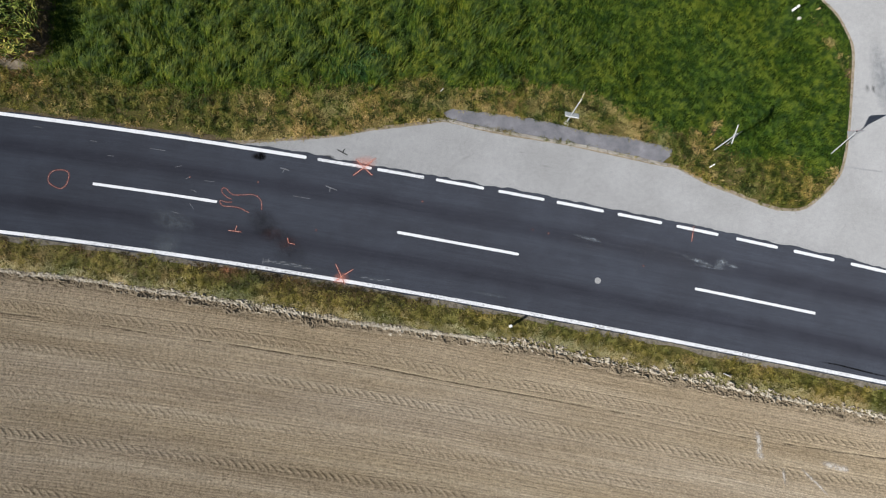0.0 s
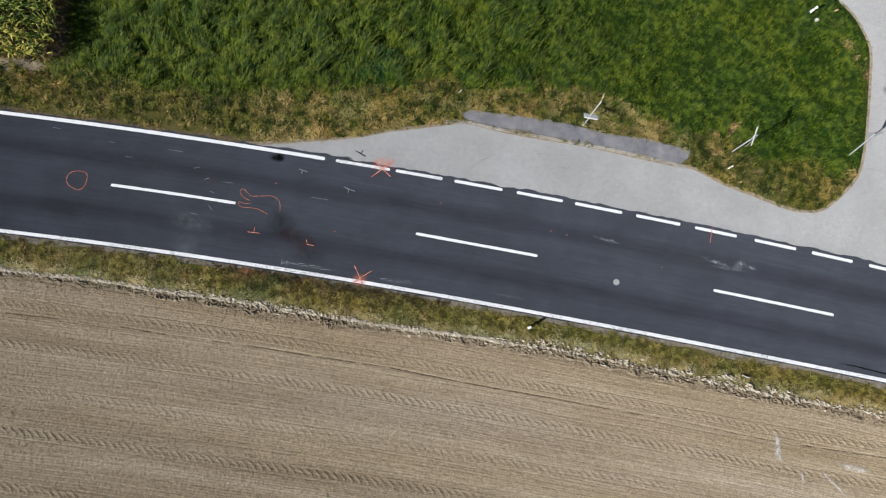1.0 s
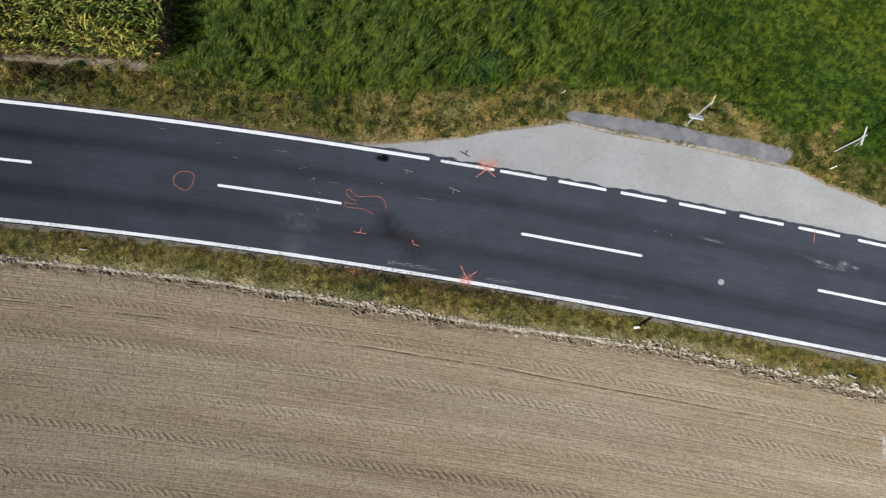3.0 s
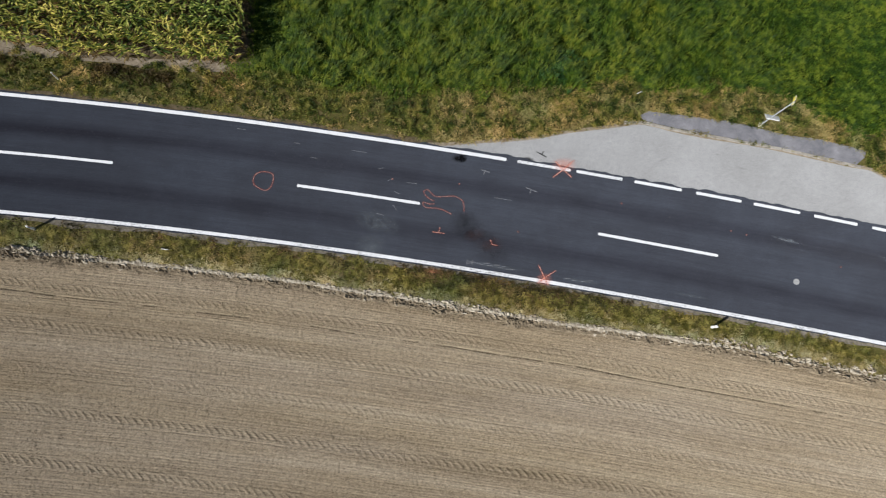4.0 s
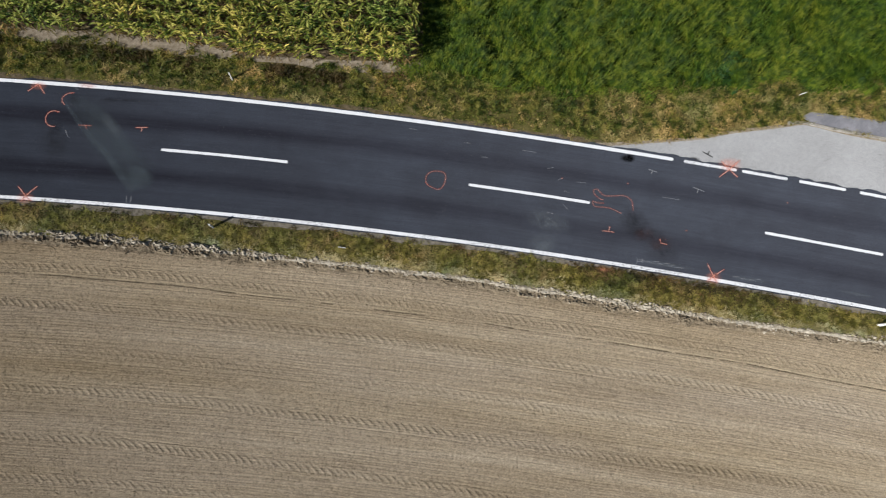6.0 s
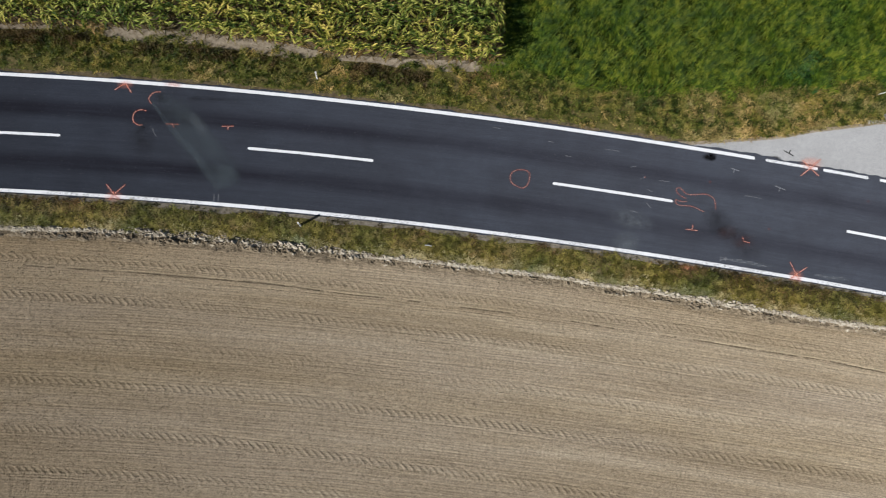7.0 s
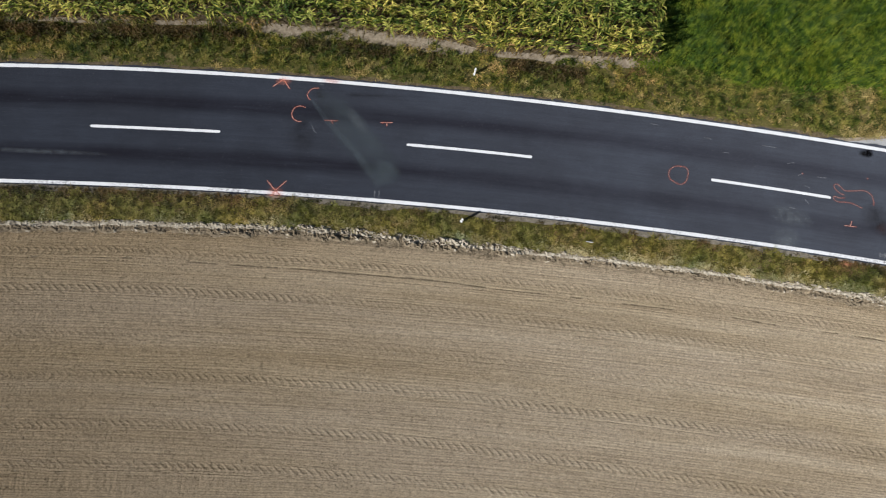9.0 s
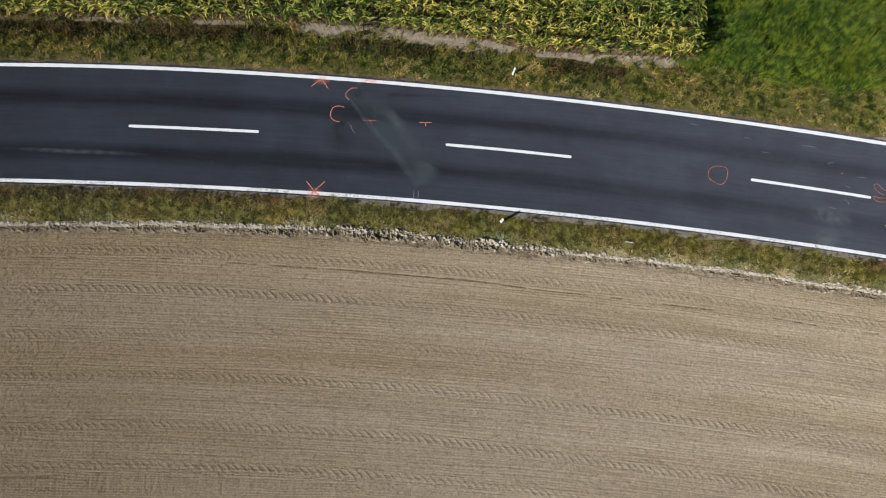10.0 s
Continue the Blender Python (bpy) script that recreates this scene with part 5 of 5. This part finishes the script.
sheet("maize_soil", XM, np.interp(XM, MAIZE_X, MAIZE_Y) - np.interp(XM, BARE_X, BARE) - 0.06 * np.sin(XM * 0.8), np.interp(XM, MAIZE_X, MAIZE_Y) + 5.8, -0.004, DIRT, "bare sandy soil along the foot of the maize", "ground", rows=3)


# ---- roadside things ----
def make_delineator(at, tall=0.92, lean=(0, 0), turn=0, wide=1.0, label="white plastic roadside delineator post with black band standing in grass"):
    e = tagged(new("delineator_post"), label, "delineator", "delineator posts along the road")
    e.matrix_basis = pose(*at, lean[0], lean[1], turn)
    bm = bmesh.new()
    bmesh.ops.create_cone(bm, cap_ends=True, segments=10, radius1=0.060, radius2=0.054, depth=tall, matrix=pose(0, 0, tall / 2 - 0.02) @ Matrix.Diagonal((0.62 * wide, 1.1 * wide, 1, 1)))
    part("post", bm, WHITE_PLASTIC, e)
    bm = bmesh.new()
    bmesh.ops.create_cone(bm, cap_ends=False, segments=10, radius1=0.0575, radius2=0.0570, depth=0.05, matrix=pose(0, 0, tall - 0.24) @ Matrix.Diagonal((0.64 * wide, 1.13 * wide, 1, 1)))
    part("black_band", bm, BLACK_PLASTIC, e, "black slanted band")
    bm = bm_box(bmesh.new(), (0.012, 0.045, 0.12), (0.036 * wide, 0, tall - 0.24), bevel=0.004)
    part("reflector", bm, RED_FOIL, e, "small red reflector")
    return e


make_delineator((4.71, 1.72, -0.01), 0.85, (0, 0), 30, 1.1)
make_delineator((14.86, 9.72, -0.01), 0.72, (0, 3), 10, 0.46)
make_delineator((-28.22, 6.35, -0.01), 0.95, (2, 0), 35, 1.05)
make_delineator((-27.57, 13.88, -0.01), 0.90, (0, 2), 35, 0.85)
make_delineator((19.45, 18.0, -0.01), 0.95, (3, 4), 20)

def make_marker(at, turn):
    e = tagged(new("marker_plate"), "small white marker plate on a thin dark peg in the grass", "marker", "marker plates beside the field")
    e.matrix_basis = pose(*at, 0, 0, turn)
    part("peg", bm_tube(bmesh.new(), 0.024, 0.020, 0.75, (0, 0, -0.02), seg=8), BLACK_PLASTIC, e, "thin dark peg")
    part("plate", bm_box(bmesh.new(), (0.36, 0.03, 0.12), (0, -0.02, 0.16), (12, 0, 0), 0.006), WHITE_BOARD, e)
    return e


make_marker((15.27, -0.58, -0.01), -24)
make_marker((-21.90, 5.40, -0.01), -8)


def post(parent, tall, r=0.030):
    bm = bm_tube(bmesh.new(), r, r, tall, (0, 0, -0.02), seg=14)
    part("post", bm, GALVANISED, parent, "galvanised steel tube")
    bm = bm_tube(bmesh.new(), r * 1.12, r * 0.9, 0.03, (0, 0, tall - 0.03), seg=14)
    part("cap", bm, BLACK_PLASTIC, parent)


# stop pole: stone foot, notice board at chest height, enamelled plate on top
stop = tagged(new("bus_stop_pole"), "slim stop pole with white notice board and yellow top plate", "bus stop")
stop.matrix_basis = pose(7.70, 12.0, -0.01, 0, 0, -10)
post(stop, 3.85)
bm = bmesh.new()
bmesh.ops.create_icosphere(bm, subdivisions=2, radius=0.20, matrix=Matrix.Diagonal((1, 0.9, 0.55, 1)))
for v in bm.verts:
    v.co *= 1 + 0.12 * noise.noise(v.co * 9)
part("stone_foot", bm, STONE, stop, "pale stone foot")
board = part("notice_board", bm_box(bmesh.new(), (0.66, 0.05, 0.36), (0.02, -0.045, 1.33), (50, 0, 0), 0.012), WHITE_BOARD, stop, "white box-shaped notice board")
part("board_frame", bm_box(bmesh.new(), (0.70, 0.03, 0.40), (0.02, -0.03, 1.315), (50, 0, 0), 0.008), WHITE_BOARD, board)
top = part("top_plate", bm_box(bmesh.new(), (0.016, 0.46, 0.28), (0.03, 0.10, 3.62), (0, 0, -12), 0.005), WHITE_PLASTIC, stop, "pale plate with a yellow face")
part("yellow_face", bm_box(bmesh.new(), (0.006, 0.43, 0.25), (0.019, 0.098, 3.62), (0, 0, -12)), YELLOW_PAINT, top, "yellow enamelled face")

# direction sign: one tube, two plates back to back
sign = tagged(new("direction_sign"), "steel post with two long direction plates seen from above", "road sign")
sign.matrix_basis = pose(15.14, 10.62, -0.01, 0, 0, 57)
post(sign, 3.25)
for y, z, w, turn in ((0.06, 3.02, 1.0, 12), (-0.06, 2.62, 1.0, -16)):
    plate = part("plate", bm_box(bmesh.new(), (w, 0.014, 0.18), (-0.05, y, z), (0, 0, turn), 0.008), PLATE_BACK, sign, "grey aluminium plate")
    part("plate_face", bm_box(bmesh.new(), (w - 0.06, 0.006, 0.14), (-0.05, y + math.copysign(0.011, y), z), (0, 0, turn)), WHITE_BOARD, plate, "white face")
part("clamp", bm_box(bmesh.new(), (0.09, 0.16, 0.05), (0, 0, 2.8), (0, 0, 0), 0.008), GALVANISED, sign)

# give-way sign facing the side road
yield_sign = tagged(new("give_way_sign"), "triangular give-way sign on a steel post, seen from above", "road sign")
yield_sign.matrix_basis = pose(21.15, 10.50, -0.01, -9.5, 0, 4)
post(yield_sign, 2.65)


def triangle(side, thick, y, z):
    bm = bmesh.new()
    r = side / math.sqrt(3)
    bmesh.ops.create_cone(bm, cap_ends=True, segments=3, radius1=r, radius2=r, depth=thick)
    bmesh.ops.bevel(bm, geom=[e for e in bm.edges if abs(e.verts[0].co.z - e.verts[1].co.z) > thick / 2], offset=0.05, segments=4, affect="EDGES")
    bmesh.ops.transform(bm, matrix=pose(0, y, z, 90, 0, 0) @ pose(0, 0, 0, 0, 0, 180), verts=bm.verts[:])
    return bm


plate = part("plate", triangle(0.92, 0.02, 0.045, 2.35), PLATE_BACK, yield_sign, "grey back of the plate")
part("red_border", triangle(0.90, 0.006, 0.060, 2.35), RED_FOIL, plate, "red border")
part("white_face", triangle(0.62, 0.006, 0.067, 2.35), WHITE_PLASTIC, plate, "white face")
part("clamp", bm_box(bmesh.new(), (0.09, 0.10, 0.04), (0, 0, 2.35), (0, 0, 0), 0.008), GALVANISED, yield_sign)

# small markers in the grass
stake = tagged(new("marker_stake"), "thin white stake in the long grass beside the footway", "stake")
stake.matrix_basis = pose(1.34, 13.50, -0.01, 6, 8, 0)
part("shaft", bm_box(bmesh.new(), (0.05, 0.03, 0.75), (0, 0, 0.36), (0, 0, 20), 0.006), WHITE_PLASTIC, stake)
part("tip", bm_box(bmesh.new(), (0.052, 0.032, 0.05), (0, 0, 0.71), (0, 0, 20), 0.006), PLATE_BACK, stake)
peg = tagged(new("wooden_peg"), "short weathered wooden peg in the meadow near the side road", "peg")
peg.matrix_basis = pose(20.75, 18.10, -0.01, 8, 10, 20)
part("shaft", bm_box(bmesh.new(), (0.08, 0.08, 0.42), (0, 0, 0.20), (0, 0, 0), 0.012), WOOD, peg)
part("cap", bm_box(bmesh.new(), (0.09, 0.09, 0.04), (0, 0, 0.42), (0, 0, 0), 0.012), WOOD, peg)
boundary = tagged(new("boundary_stone"), "small pale boundary stone half hidden in grass", "stone")
boundary.matrix_basis = pose(19.85, 17.62, -0.01, 0, 0, 15)
bm = bm_box(bmesh.new(), (0.15, 0.14, 0.28), (0, 0, 0.12), (0, 0, 0), 0.03)
for v in bm.verts:
    v.co += Vector((noise.noise(v.co * 7), noise.noise(v.co * 9), noise.noise(v.co * 8))) * 0.025
part("block", bm, STONE, boundary)
